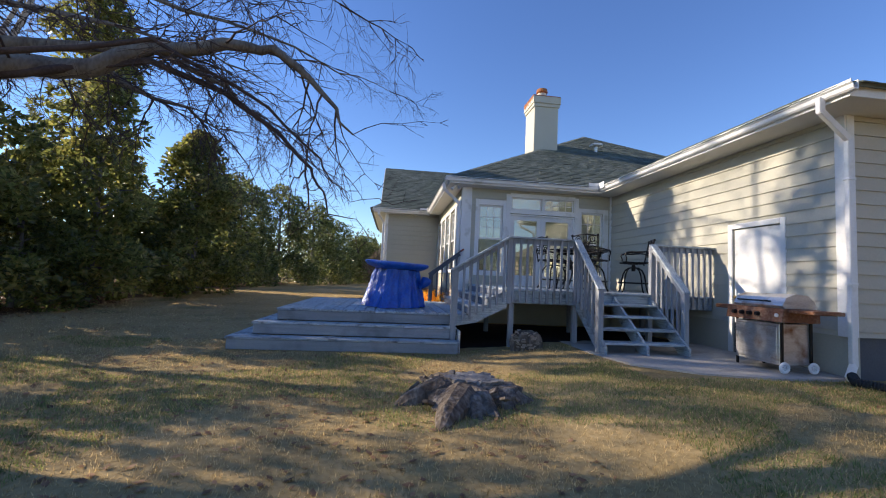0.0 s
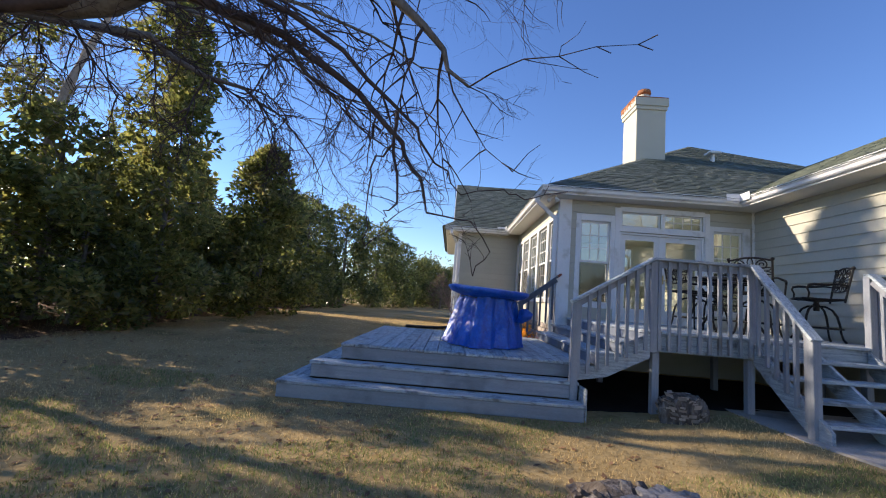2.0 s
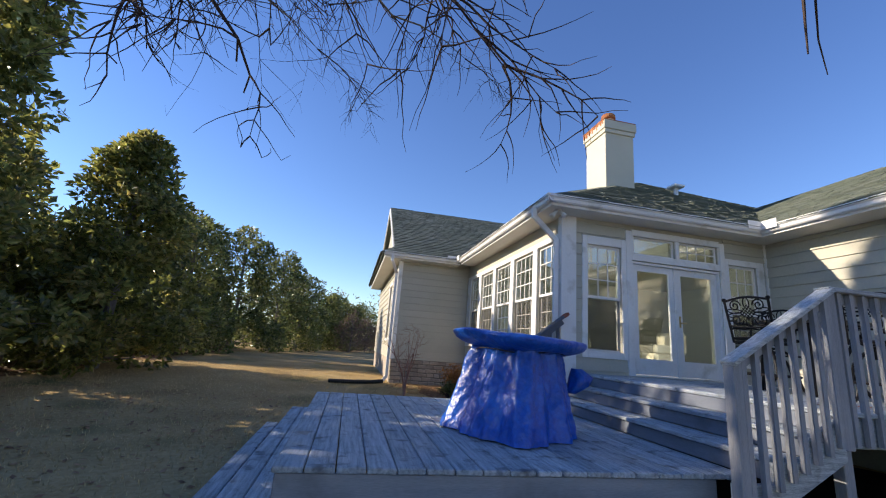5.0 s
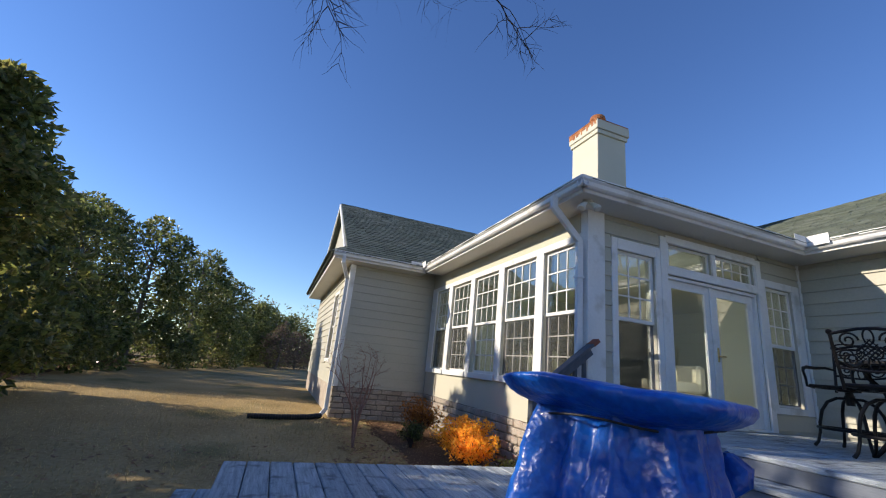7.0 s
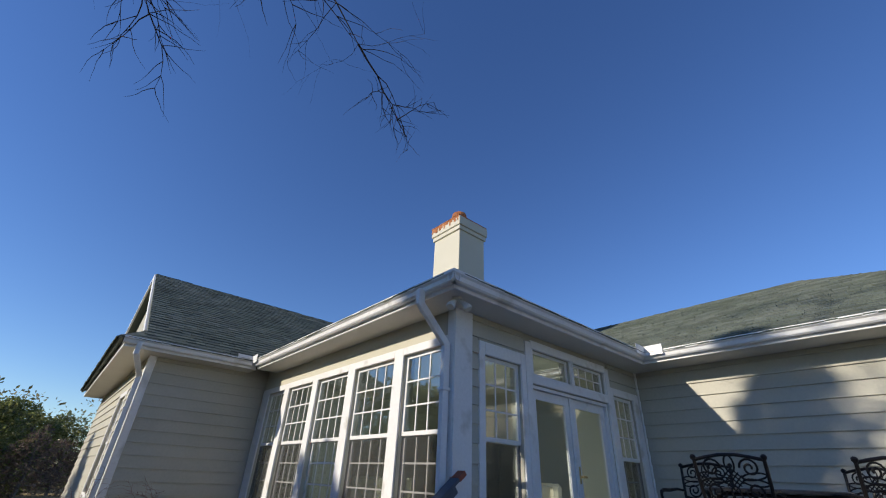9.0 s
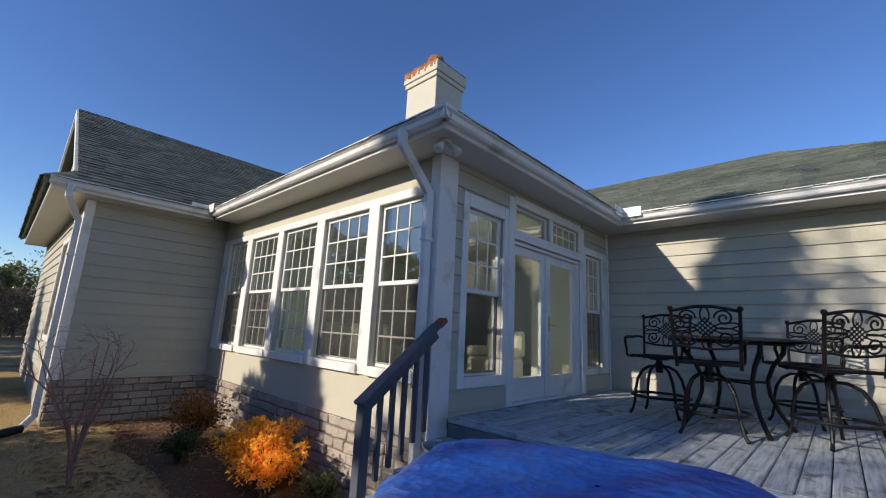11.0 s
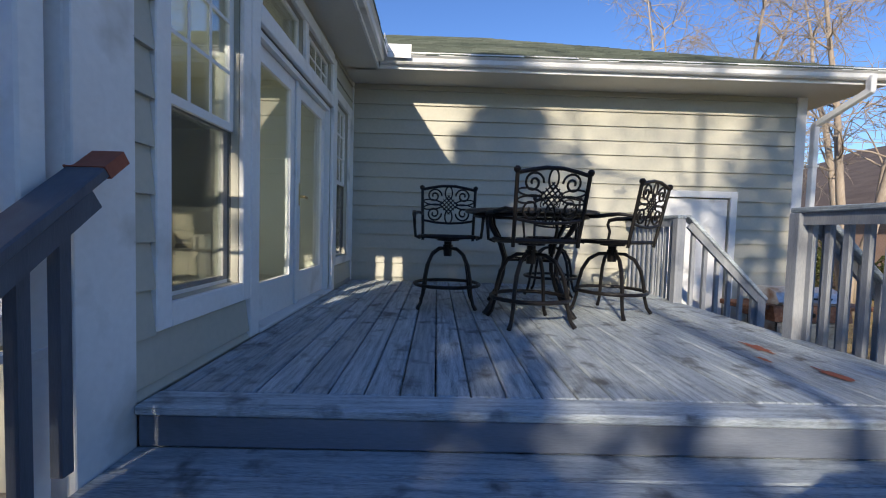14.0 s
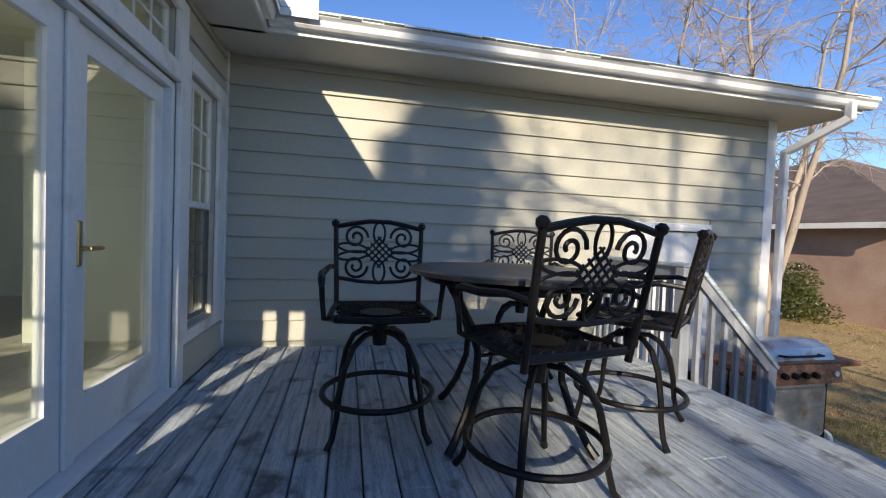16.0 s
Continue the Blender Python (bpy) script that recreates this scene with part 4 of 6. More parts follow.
def drain_pipe(pts, label):
    d = thing("drain_pipe", pts[0], label, "pipe")
    fine, rad = [], []
    for p, q in zip(pts, pts[1:]):
        for i in range(24):
            fine.append(Vector(p).lerp(Vector(q), i / 24))
            rad.append(0.058 if i % 2 else 0.048)
    part("hose", tube(fine, rad, 10), BLACK, d)


drain_pipe([(5.74, 4.64, 0.25), (5.62, 4.5, 0.2), (5.75, 4.15, 0.2), (6.3, 3.8, 0.2)], "black corrugated drain pipe below the downspout")
drain_pipe([(-0.66, 16.5, 0.32), (-0.9, 16.35, 0.3), (-1.5, 16.2, 0.29), (-2.1, 16.2, 0.28)], "black corrugated drain pipe on the lawn")
fl = thing("flood_light", (1.48, 10.72, EAVE), "twin tan flood light under the soffit corner", "lamp")
part("plate", tube([(1.48, 10.72, EAVE + 0.004), (1.48, 10.72, EAVE - 0.025)], 0.06, 16), SOFFIT, fl)
for dx, dy in ((-0.09, -0.03), (0.03, -0.09)):
    part("arm", tube([(1.48, 10.72, EAVE - 0.02), (1.48 + dx * 0.7, 10.72 + dy * 0.7, EAVE - 0.07)], 0.012, 8), SOFFIT, fl)
    part("bulb", tube([(1.48 + dx * 0.6, 10.72 + dy * 0.6, EAVE - 0.06), (1.48 + dx, 10.72 + dy, EAVE - 0.09), (1.48 + dx * 1.4, 10.72 + dy * 1.4, EAVE - 0.14), (1.48 + dx * 1.5, 10.72 + dy * 1.5, EAVE - 0.155)], [0.025, 0.032, 0.052, 0.04], 14), SOFFIT, fl)
for x, y in ((5.29, 10.42), (1.14, 16.31)):
    g = thing("splash_guard", (x, y, 3.84), "white metal splash guard at the valley gutter", "guard")
    part("sheet", bbox(x - 0.004, x, y - 0.28, y, 3.82, 3.975, 0.001), WHITE, g)
    part("sheet", bbox(x - 0.28, x - 0.004, y - 0.004, y, 3.82, 3.975, 0.001), WHITE, g)

# ---- patio, stumps ----
def patio():
    bm = bmesh.new()
    ring = [(3.05, 6.25), (3.25, 5.45), (3.9, 4.95), (4.7, 4.72), (5.96, 4.75), (5.96, 7.6), (3.05, 7.6)]
    top = [bm.verts.new((x, y, 0.185)) for x, y in ring]
    lowv = [bm.verts.new((x, y, 0.02)) for x, y in ring]
    bm.faces.new(top)
    for i in range(len(ring)):
        j = (i + 1) % len(ring)
        bm.faces.new((top[i], lowv[i], lowv[j], top[j]))
    bmesh.ops.recalc_face_normals(bm, faces=bm.faces)
    return structure("patio", bm, CONCRETE, "worn concrete patio slab below the stair", "patio")


patio()


def lumpy(rings, sides, bump, seed):
    """A closed solid of revolution with a rough skin. rings: (x, y, z, rx, ry)."""
    rnd = random.Random(seed)
    bm = bmesh.new()
    rows = []
    ph = [rnd.uniform(0, 6) for _ in range(6)]
    for x, y, z, rx, ry in rings:
        row = []
        for k in range(sides):
            a = 2 * math.pi * k / sides
            f = 1 + bump * (0.6 * math.sin(3 * a + ph[0] + z * 3) + 0.5 * math.sin(5 * a + ph[1]) + 0.4 * math.sin(9 * a + ph[2] + z * 7) + rnd.uniform(-0.5, 0.5))
            row.append(bm.verts.new((x + rx * f * math.cos(a), y + ry * f * math.sin(a), z + rnd.uniform(-1, 1) * bump * 0.06)))
        rows.append(row)
    for a, b in zip(rows, rows[1:]):
        for k in range(sides):
            bm.faces.new((a[k], a[(k + 1) % sides], b[(k + 1) % sides], b[k]))
    bm.faces.new(rows[0][::-1])
    bm.faces.new(rows[-1])
    bmesh.ops.recalc_face_normals(bm, faces=bm.faces)
    return bm


sx, sy = 0.74, 4.35
sg = lie(sx, sy)
stump = thing("tree_stump", (sx, sy, sg), "rotting grey tree stump with flaking bark on the lawn", "stump")
part("body", lumpy([(sx, sy, sg - 0.1, 0.60, 0.64), (sx, sy, sg + 0.04, 0.52, 0.56), (sx, sy, sg + 0.09, 0.46, 0.48), (sx + 0.03, sy + 0.03, sg + 0.15, 0.40, 0.40)], 60, 0.24, 3), STUMPBARK, stump)
part("cut_top", lumpy([(sx + 0.1, sy + 0.1, sg + 0.13, 0.25, 0.24), (sx + 0.1, sy + 0.1, sg + 0.185, 0.26, 0.25), (sx + 0.12, sy + 0.1, sg + 0.19, 0.2, 0.18)], 44, 0.2, 5), STUMPTOP, stump, "weathered grey cut face")
rr = random.Random(8)
for a, l, w in ((3.5, 0.85, 0.15), (4.35, 1.0, 0.17), (5.0, 0.7, 0.13), (2.9, 0.65, 0.12), (0.2, 0.6, 0.12), (1.4, 0.6, 0.1)):
    pts = [(sx + math.cos(a) * l * s + rr.uniform(-0.04, 0.04), sy + math.sin(a) * l * s, sg + 0.15 * (1 - s) ** 1.2 - 0.03 + rr.uniform(-0.02, 0.03)) for s in (0.3, 0.5, 0.75, 1.0)]
    part("root", tube(pts, [w, w * 0.9, w * 0.7, w * 0.25], 9), STUMPBARK, stump)
for i in range(26):
    a, d = rr.uniform(0, 6.28), rr.uniform(0.35, 0.62)
    x, y = sx + d * math.cos(a), sy + d * math.sin(a)
    z = sg + rr.uniform(0.0, 0.2) * (0.75 - d) / 0.4
    bm = bbox(x - 0.06, x + 0.06, y - 0.035, y + 0.035, z, z + 0.03, 0.006)
    bmesh.ops.rotate(bm, verts=bm.verts, cent=(x, y, z), matrix=Euler((rr.uniform(-0.6, 0.6), rr.uniform(-0.6, 0.6), rr.uniform(0, 3))).to_matrix())
    part("bark_flake", bm, STUMPBARK, stump)
lx, ly = 2.25, 7.0
lg = lie(lx, ly)
log = thing("log_stub", (lx, ly, lg), "short sawn log with pale flaking bark beside the deck post", "log")
part("wood", lumpy([(lx, ly, lg - 0.05, 0.27, 0.22), (lx, ly, lg + 0.12, 0.27, 0.22), (lx + 0.02, ly, lg + 0.24, 0.22, 0.18), (lx + 0.02, ly, lg + 0.29, 0.1, 0.1)], 36, 0.14, 9), STUMPBARK, log)
FLAKE = material("pale_bark_flake", [(0.26, 0.22, 0.19), (0.42, 0.37, 0.33)], 0.9, (6, 40), bump=0.3, island=0.3)
bm = bmesh.new()
for i in range(90):
    a, h = rr.uniform(0, 6.28), rr.uniform(0.02, 0.28)
    d = 0.27 if h < 0.15 else 0.27 - (h - 0.15) * 0.8
    x, y, z = lx + d * math.cos(a), ly + d * 0.82 * math.sin(a), lg + h
    s = rr.uniform(0.02, 0.05)
    u = Vector((-math.sin(a), math.cos(a), 0)) * s
    w = Vector((math.cos(a) * 0.3, math.sin(a) * 0.3, rr.uniform(0.3, 0.8))).normalized() * s * 0.5
    c = Vector((x, y, z)) + Vector((math.cos(a), math.sin(a), 0.3)) * 0.015
    bm.faces.new([bm.verts.new(c + v) for v in (-u - w, u - w, u + w, -u + w)])
tagged(part("bark_flakes", bm, FLAKE, log), kind="stuff")

# ---- tarpaulin-covered table ----
def tarp_table():
    cx, cy = 0.0, 8.64
    t = thing("covered_table", (cx, cy, LOW), "table wrapped in a shiny blue tarpaulin tied below its rim", "covered table")
    rnd = random.Random(4)
    prof = [(0.0, 0.945, 0), (0.25, 0.944, 0), (0.45, 0.94, 0), (0.58, 0.935, 0.0), (0.65, 0.928, 0.001), (0.685, 0.918, 0.002), (0.695, 0.90, 0.003), (0.69, 0.878, 0.004), (0.665, 0.848, 0.006),
            (0.615, 0.822, 0.009), (0.545, 0.80, 0.014), (0.48, 0.785, 0.02), (0.455, 0.775, 0.02)]
    skirt = [(0.44, 0.81, 0.02), (0.43, 0.77, 0.035), (0.45, 0.68, 0.05), (0.475, 0.58, 0.055), (0.51, 0.46, 0.06), (0.545, 0.34, 0.062), (0.58, 0.22, 0.064), (0.61, 0.10, 0.066), (0.635, 0.012, 0.068)]

    def crease(x, y, z):
        return 1 - 2.6 * abs(noise.noise((x, y, z)))

    def skin(rows, seed, hang):
        r2 = random.Random(seed)
        ph = [r2.uniform(0, 6.28) for _ in range(5)]
        if not hang:
            rows = [tuple(p + (q - p) * s / 4 for p, q in zip(a, b)) for a, b in zip(rows, rows[1:]) for s in range(4)] + [rows[-1]]
        bm = bmesh.new()
        rings = []
        sides = 180
        for r, z, f in rows:
            ring = []
            for k in range(sides):
                a = 2 * math.pi * (k + (0 if hang else r2.uniform(-0.2, 0.2))) / sides
                ca, sa = math.cos(a), math.sin(a)
                w = (1 - 2 * abs(math.sin(3.5 * a + ph[0]))) * 0.7 + (1 - 2 * abs(math.sin(6.5 * a + ph[1] + 0.8 * z))) * 0.5 + math.sin(3 * a + ph[3]) * 0.4
                q = (abs(math.cos(a - 0.5)) ** 4.5 + abs(math.sin(a - 0.5)) ** 4.5) ** (-1 / 4.5)
                rad = r * (0.3 + 0.7 * q) * 0.95 + f * w * (0.7 if hang else 1.0)
                rad *= 1 if hang else 0.93
                tip = 0.0
                if hang:
                    tip = math.exp(-((a - 3.25) / 0.42) ** 2)
                    rad *= 0.86
                    rad *= 1 + 0.07 * tip * min(1, r / 0.6) * (1 if z > 0.88 else 0.5)
                    n3 = 0.007 * crease(4 * ca * r, 4 * sa * r, z * 6) + 0.004 * crease(9 * ca * r, 9 * sa * r, z * 12)
                else:
                    n3 = 0.014 * crease(2.3 * ca + 0.8 * z, 2.3 * sa, z * 1.6 + 3) + 0.012 * crease(5 * ca, 5 * sa + 1.5 * z, z * 4.5) + 0.006 * crease(11 * ca, 11 * sa, z * 12)
                rise = tip * 0.03 * r / 0.69 - 0.03 * r * ca if hang else 0.0
                lean = 0.0 if hang else -0.09 * (0.8 - z)
                ring.append(bm.verts.new((cx + lean + (rad + n3) * ca, cy + (rad + n3) * sa, LOW + z * 0.965 + rise + (n3 * 0.7 if z > 0.03 else 0))))
            rings.append(ring)
        for a, b in zip(rings, rings[1:]):
            for k in range(sides):
                bm.faces.new((a[k], b[k], b[(k + 1) % sides], a[(k + 1) % sides]))
        if hang:
            bmesh.ops.remove_doubles(bm, verts=bm.verts, dist=0.002)
        else:
            bmesh.ops.triangulate(bm, faces=bm.faces)
        bmesh.ops.recalc_face_normals(bm, faces=bm.faces)
        return bm
    part("top_sheet", skin(prof, 1, True), TARP, t, smooth=True)
    part("skirt", skin(skirt, 2, False), TARP, t, smooth=True)
    part("tie_rope", tube([(cx + 0.44 * math.cos(a), cy + 0.44 * math.sin(a), LOW + 0.757 + 0.012 * math.sin(4 * a)) for a in np.linspace(0, 6.283, 49)], 0.006, 6), BLACK, t)
    bm = lumpy([(cx + 0.5, cy - 0.1, LOW + 0.40, 0.05, 0.06), (cx + 0.58, cy - 0.12, LOW + 0.48, 0.10, 0.11), (cx + 0.6, cy - 0.12, LOW + 0.56, 0.11, 0.10), (cx + 0.57, cy - 0.1, LOW + 0.63, 0.05, 0.05)], 28, 0.12, 6)
    part("bunched_fold", bm, TARP, t, smooth=True)
    for a in (0.6, 2.2, 3.8, 5.3):
        x, y = cx + 0.34 * math.cos(a), cy + 0.34 * math.sin(a)
        part("leg", tube([(x, y, LOW), (x, y, LOW + 0.8)], 0.025, 10), BLACK, t)


tarp_table()

# ---- patio set ----
def spiral(c, r, turns, start, hand):
    pts = []
    for i in range(25):
        s = i / 24
        a = radians(start) + hand * s * turns * 6.283
        pts.append((0, c[0] + r * (1 - 0.82 * s) * math.cos(a), c[1] + r * (1 - 0.82 * s) * math.sin(a)))
    return pts


def loop(c, w, h, tilt=0.0):
    pts = []
    for i in range(21):
        a = 6.283 * i / 20
        y, z = w * math.cos(a), h * math.sin(a)
        pts.append((0, c[0] + y * math.cos(tilt) - z * math.sin(tilt), c[1] + y * math.sin(tilt) + z * math.cos(tilt)))
    return pts


def bar_chair():
    """A swivel bar chair that faces +x, its base at the origin."""
    c = thing("bar_chair", (0, 0, 0), "dark cast-metal swivel bar chair with a scrolled back", "chair", "bar chairs round the table")
    lean = lambda y, z: Vector((-0.25 - 0.20 * (z - 0.60), y, z))
    back = part("backrest", tube([lean(s * 0.0 + y, z) for y, z, s in [(-0.25, 1.035, 0), (-0.16, 1.055, 0), (-0.06, 1.072, 0), (0.06, 1.072, 0), (0.16, 1.055, 0), (0.25, 1.035, 0)]], 0.014, 8), IRON, c)
    for s in (-1, 1):
        part("back_post", tube([lean(s * 0.235, 0.56), lean(s * 0.24, 0.7), lean(s * 0.25, 0.9), lean(s * 0.255, 1.045)], 0.0145, 8), IRON, back)
        part("finial", tube([lean(s * 0.255, 1.03), lean(s * 0.257, 1.045), lean(s * 0.258, 1.062), lean(s * 0.258, 1.075)], [0.012, 0.023, 0.024, 0.010], 10), IRON, back)
    part("lower_rail", tube([lean(-0.24, 0.745), lean(-0.12, 0.725), lean(0, 0.718), lean(0.12, 0.725), lean(0.24, 0.745)], 0.011, 8), IRON, back)
    mid = 0.893
    shapes = []
    for sy_ in (-1, 1):
        for sz in (-1, 1):
            shapes.append(("scroll", spiral((sy_ * 0.138, mid + sz * 0.083), 0.072, 1.6, 90 + 90 * sy_, -sy_ * sz)))
        shapes.append(("petal", loop((sy_ * 0.155, mid + 0.022), 0.085, 0.024, sy_ * 0.12)))
        shapes.append(("petal", loop((sy_ * 0.155, mid - 0.022), 0.085, 0.024, -sy_ * 0.12)))
        shapes.append(("petal", loop((0, mid + sy_ * 0.112), 0.034, 0.062)))
    for nm, pts in shapes:
        part(nm, tube([lean(p[1], p[2]) for p in pts], 0.0085 if nm == "scroll" else 0.0072, 6), IRON, back)
    bm = bmesh.new()
    for k in range(-2, 3):
        o = k * 0.02
        tube([lean(-0.05 + o, mid - 0.05 - o), lean(0.05 + o, mid + 0.05 - o)], 0.0058, 5, bm)
        tube([lean(-0.05 + o, mid + 0.05 + o), lean(0.05 + o, mid - 0.05 + o)], 0.0058, 5, bm)
    part("lattice", bm, IRON, back)
    # seat: rim and cast lattice
    rim = [(-0.24, -0.235, 0.60), (-0.05, -0.25, 0.595), (0.15, -0.25, 0.60), (0.23, -0.22, 0.602), (0.255, 0, 0.60), (0.23, 0.22, 0.602), (0.15, 0.25, 0.60), (-0.05, 0.25, 0.595), (-0.24, 0.235, 0.60), (-0.25, 0, 0.60), (-0.24, -0.235, 0.60)]
    seat = part("seat", tube(rim, 0.016, 8), IRON, c)
    bm = bmesh.new()
    for k in range(-9, 10):
        for s in (-1, 1):
            a, b = -0.235, 0.235
            pts = []
            for i in range(13):
                x = a + (b - a) * i / 12
                y = s * (x + k * 0.055)
                if abs(y) < 0.235:
                    dip = 0.016 * (1 - (x / 0.24) ** 2) * (1 - (y / 0.24) ** 2)
                    pts.append((x, y, 0.598 - dip))
            if len(pts) > 1:
                tube(pts, 0.008, 5, bm)
    part("seat_lattice", bm, IRON, seat)
    for s in (-1, 1):
        part("arm", tube([lean(s * 0.24, 0.80), (-0.18, s * 0.275, 0.815), (-0.02, s * 0.295, 0.80), (0.12, s * 0.295, 0.80), (0.185, s * 0.29, 0.785), (0.20, s * 0.288, 0.75), (0.175, s * 0.285, 0.68), (0.185, s * 0.275, 0.60), (0.12, s * 0.245, 0.585)],
                         [0.011, 0.014, 0.018, 0.019, 0.018, 0.014, 0.013, 0.013, 0.012], 8), IRON, c)
    part("swivel", tube([(0, 0, 0.60), (0, 0, 0.565), (0, 0, 0.56), (0, 0, 0.46)], [0.11, 0.10, 0.035, 0.033], 14), IRON, c)
    base = part("base_hub", tube([(0, 0, 0.53), (0, 0, 0.43)], [0.045, 0.036], 12), IRON, c)
    for k in range(4):
        a = radians(45 + 90 * k)
        pts = [(r * math.cos(a), r * math.sin(a), z) for r, z in ((0.03, 0.50), (0.11, 0.495), (0.19, 0.45), (0.245, 0.36), (0.275, 0.24), (0.285, 0.14), (0.31, 0.05), (0.345, 0.006))]
        part("leg", tube(pts, [0.012, 0.015, 0.016, 0.016, 0.015, 0.014, 0.014, 0.017], 8), IRON, c)
    part("foot_ring", tube(arc((0, 0, 0.19), (1, 0, 0), (0, 1, 0), 0.287, 0, 360, 40), 0.015, 8, cap=False), IRON, c)
    return c


chair = bar_chair()
chair.scale = (1.05, 1.05, 1.07)
for x, y, a in ((3.54, 9.05, 10), (4.03, 8.21, 40), (5.11, 8.45, 158)):
    copy_thing(chair, pose(x, y, DECK + 0.002, 0, 0, a))
chair.matrix_basis = pose(4.20, 9.68, DECK + 0.002, 0, 0, 179) @ Matrix.Diagonal((1.05, 1.05, 1.07, 1))


def bar_table():
    x, y, z = 4.11, 8.94, DECK
    t = thing("bar_table", (x, y, z), "round dark cast-metal bar table on curved legs", "table")
    part("tabletop", tube([(x, y, z + 0.865), (x, y, z + 0.87), (x, y, z + 0.893), (x, y, z + 0.90)], [0.54, 0.59, 0.597, 0.58], 48), TABLETOP, t, smooth=False)
    part("apron", tube(arc((x, y, z + 0.845), (1, 0, 0), (0, 1, 0), 0.50, 0, 360, 40), 0.016, 8, cap=False), IRON, t)
    for k in range(4):
        a = radians(35 + 90 * k)
        pts = [(x + r * math.cos(a), y + r * math.sin(a), z + h) for r, h in ((0.50, 0.862), (0.48, 0.76), (0.37, 0.62), (0.31, 0.48), (0.32, 0.34), (0.39, 0.18), (0.47, 0.06), (0.52, 0.008))]
        part("leg", tube(pts, [0.022, 0.024, 0.022, 0.02, 0.02, 0.02, 0.021, 0.024], 8), IRON, t)
        b = radians(125 + 90 * k)
        p = Vector((x + 0.31 * math.cos(a), y + 0.31 * math.sin(a), z + 0.46))
        q = Vector((x + 0.31 * math.cos(b), y + 0.31 * math.sin(b), z + 0.46))
        m = (p + q) / 2 * 0.6 + Vector((x, y, z + 0.46)) * 0.4
        part("brace", tube([p, p * 0.4 + m * 0.6, m, q * 0.4 + m * 0.6, q], 0.011, 6), IRON, t)


TABLETOP = material("slate_table_top", [(0.05, 0.047, 0.044), (0.10, 0.092, 0.085), (0.16, 0.14, 0.125)], 0.4, (5, 35), bump=0.2, depth=0.004)
bar_table()

# ---- gas grill ----
def grill():
    STEEL = material("stained_steel", [(0.38, 0.36, 0.34), (0.55, 0.54, 0.53), (0.66, 0.66, 0.67)], 0.34, (3, 30), (1, 1, 6), 0.1, metal=0.75, depth=0.003, stains=((0.20, 0.10, 0.05), 0.25, 3.5))
    PANELRUST = material("rusty_panel", [(0.10, 0.035, 0.02), (0.22, 0.09, 0.045), (0.36, 0.24, 0.16)], 0.6, (4, 30), bump=0.3, metal=0.3)
    x0, x1, y0, y1, z = 5.10, 5.62, 4.98, 5.78, 0.187
    g = thing("gas_grill", (5.35, 5.4, z), "rusting stainless gas grill on wheels beside the wall", "grill")
    part("cabinet", bbox(x0 + 0.02, x1, y0 + 0.05, y1 - 0.03, z + 0.10, z + 0.66, 0.01), STEEL, g)
    part("cabinet_door", bbox(x0, x0 + 0.018, y0 + 0.07, y1 - 0.05, z + 0.14, z + 0.62, 0.008), STEEL, g)
    panel = part("control_panel", prism([(x0 - 0.06, z + 0.68), (x1, z + 0.68), (x1, z + 0.86), (x0 - 0.02, z + 0.86)], "y", y0 - 0.06, y1 + 0.06), PANELRUST, g, "rusty brown control panel")
    for i in range(4):
        y = y1 - 0.10 - i * 0.13
        part("knob", tube([(x0 - 0.045, y, z + 0.77), (x0 - 0.075, y, z + 0.768), (x0 - 0.09, y, z + 0.767)], [0.034, 0.03, 0.026], 14), IRON, panel)
    part("dial", tube([(x0 - 0.045, y0 + 0.02, z + 0.77), (x0 - 0.06, y0 + 0.02, z + 0.77)], 0.026, 14), WHITE, panel)
    lid = part("lid", prism([(x0 + 0.02, z + 0.865), (x0, z + 0.90), (x0 + 0.06, z + 1.01), (x0 + 0.2, z + 1.06), (x0 + 0.38, z + 1.05), (x1 - 0.04, z + 0.97), (x1, z + 0.865)], "y", y0 - 0.02, y1 - 0.02), STEEL, g, "domed silver lid")
    part("handle", tube([(x0 + 0.02, y1 - 0.12, z + 0.95), (x0 - 0.04, y1 - 0.14, z + 0.955), (x0 - 0.045, y0 + 0.2, z + 0.955), (x0 + 0.02, y0 + 0.18, z + 0.95)], 0.012, 8), IRON, lid)
    part("side_burner", bbox(x0 + 0.02, x1 - 0.05, y1 + 0.07, y1 + 0.36, z + 0.80, z + 0.86, 0.01), PANELRUST, g)
    part("side_shelf", bbox(x0 + 0.02, x1 - 0.05, y0 - 0.42, y0 - 0.07, z + 0.81, z + 0.86, 0.01), PANELRUST, g)
    for x in (x0 + 0.04, x1 - 0.04):
        part("leg", bbox(x - 0.015, x + 0.015, y1 - 0.06, y1 - 0.03, z, z + 0.68, 0.003), IRON, g)
        part("leg", bbox(x - 0.015, x + 0.015, y0 + 0.02, y0 + 0.05, z + 0.05, z + 0.68, 0.003), IRON, g)
        w = part("wheel", tube(arc((x, y0 + 0.0, z + 0.078), (1, 0, 0), (0, 0, 1), 0.058, 0, 360, 24), 0.02, 8, cap=False), WHITE, g, "white wheel")
        bm = bmesh.new()
        for k in range(6):
            a = radians(60 * k)
            beam((x, y0, z + 0.078), (x + 0.05 * math.cos(a), y0, z + 0.078 + 0.05 * math.sin(a)), 0.012, 0.012, (0, 1, 0), bm)
        part("spoke", bm, WHITE, w)
    part("gas_bottle", tube([(5.5, 5.25, z + 0.0), (5.5, 5.25, z + 0.02)], 0.02), IRON, g)


grill()


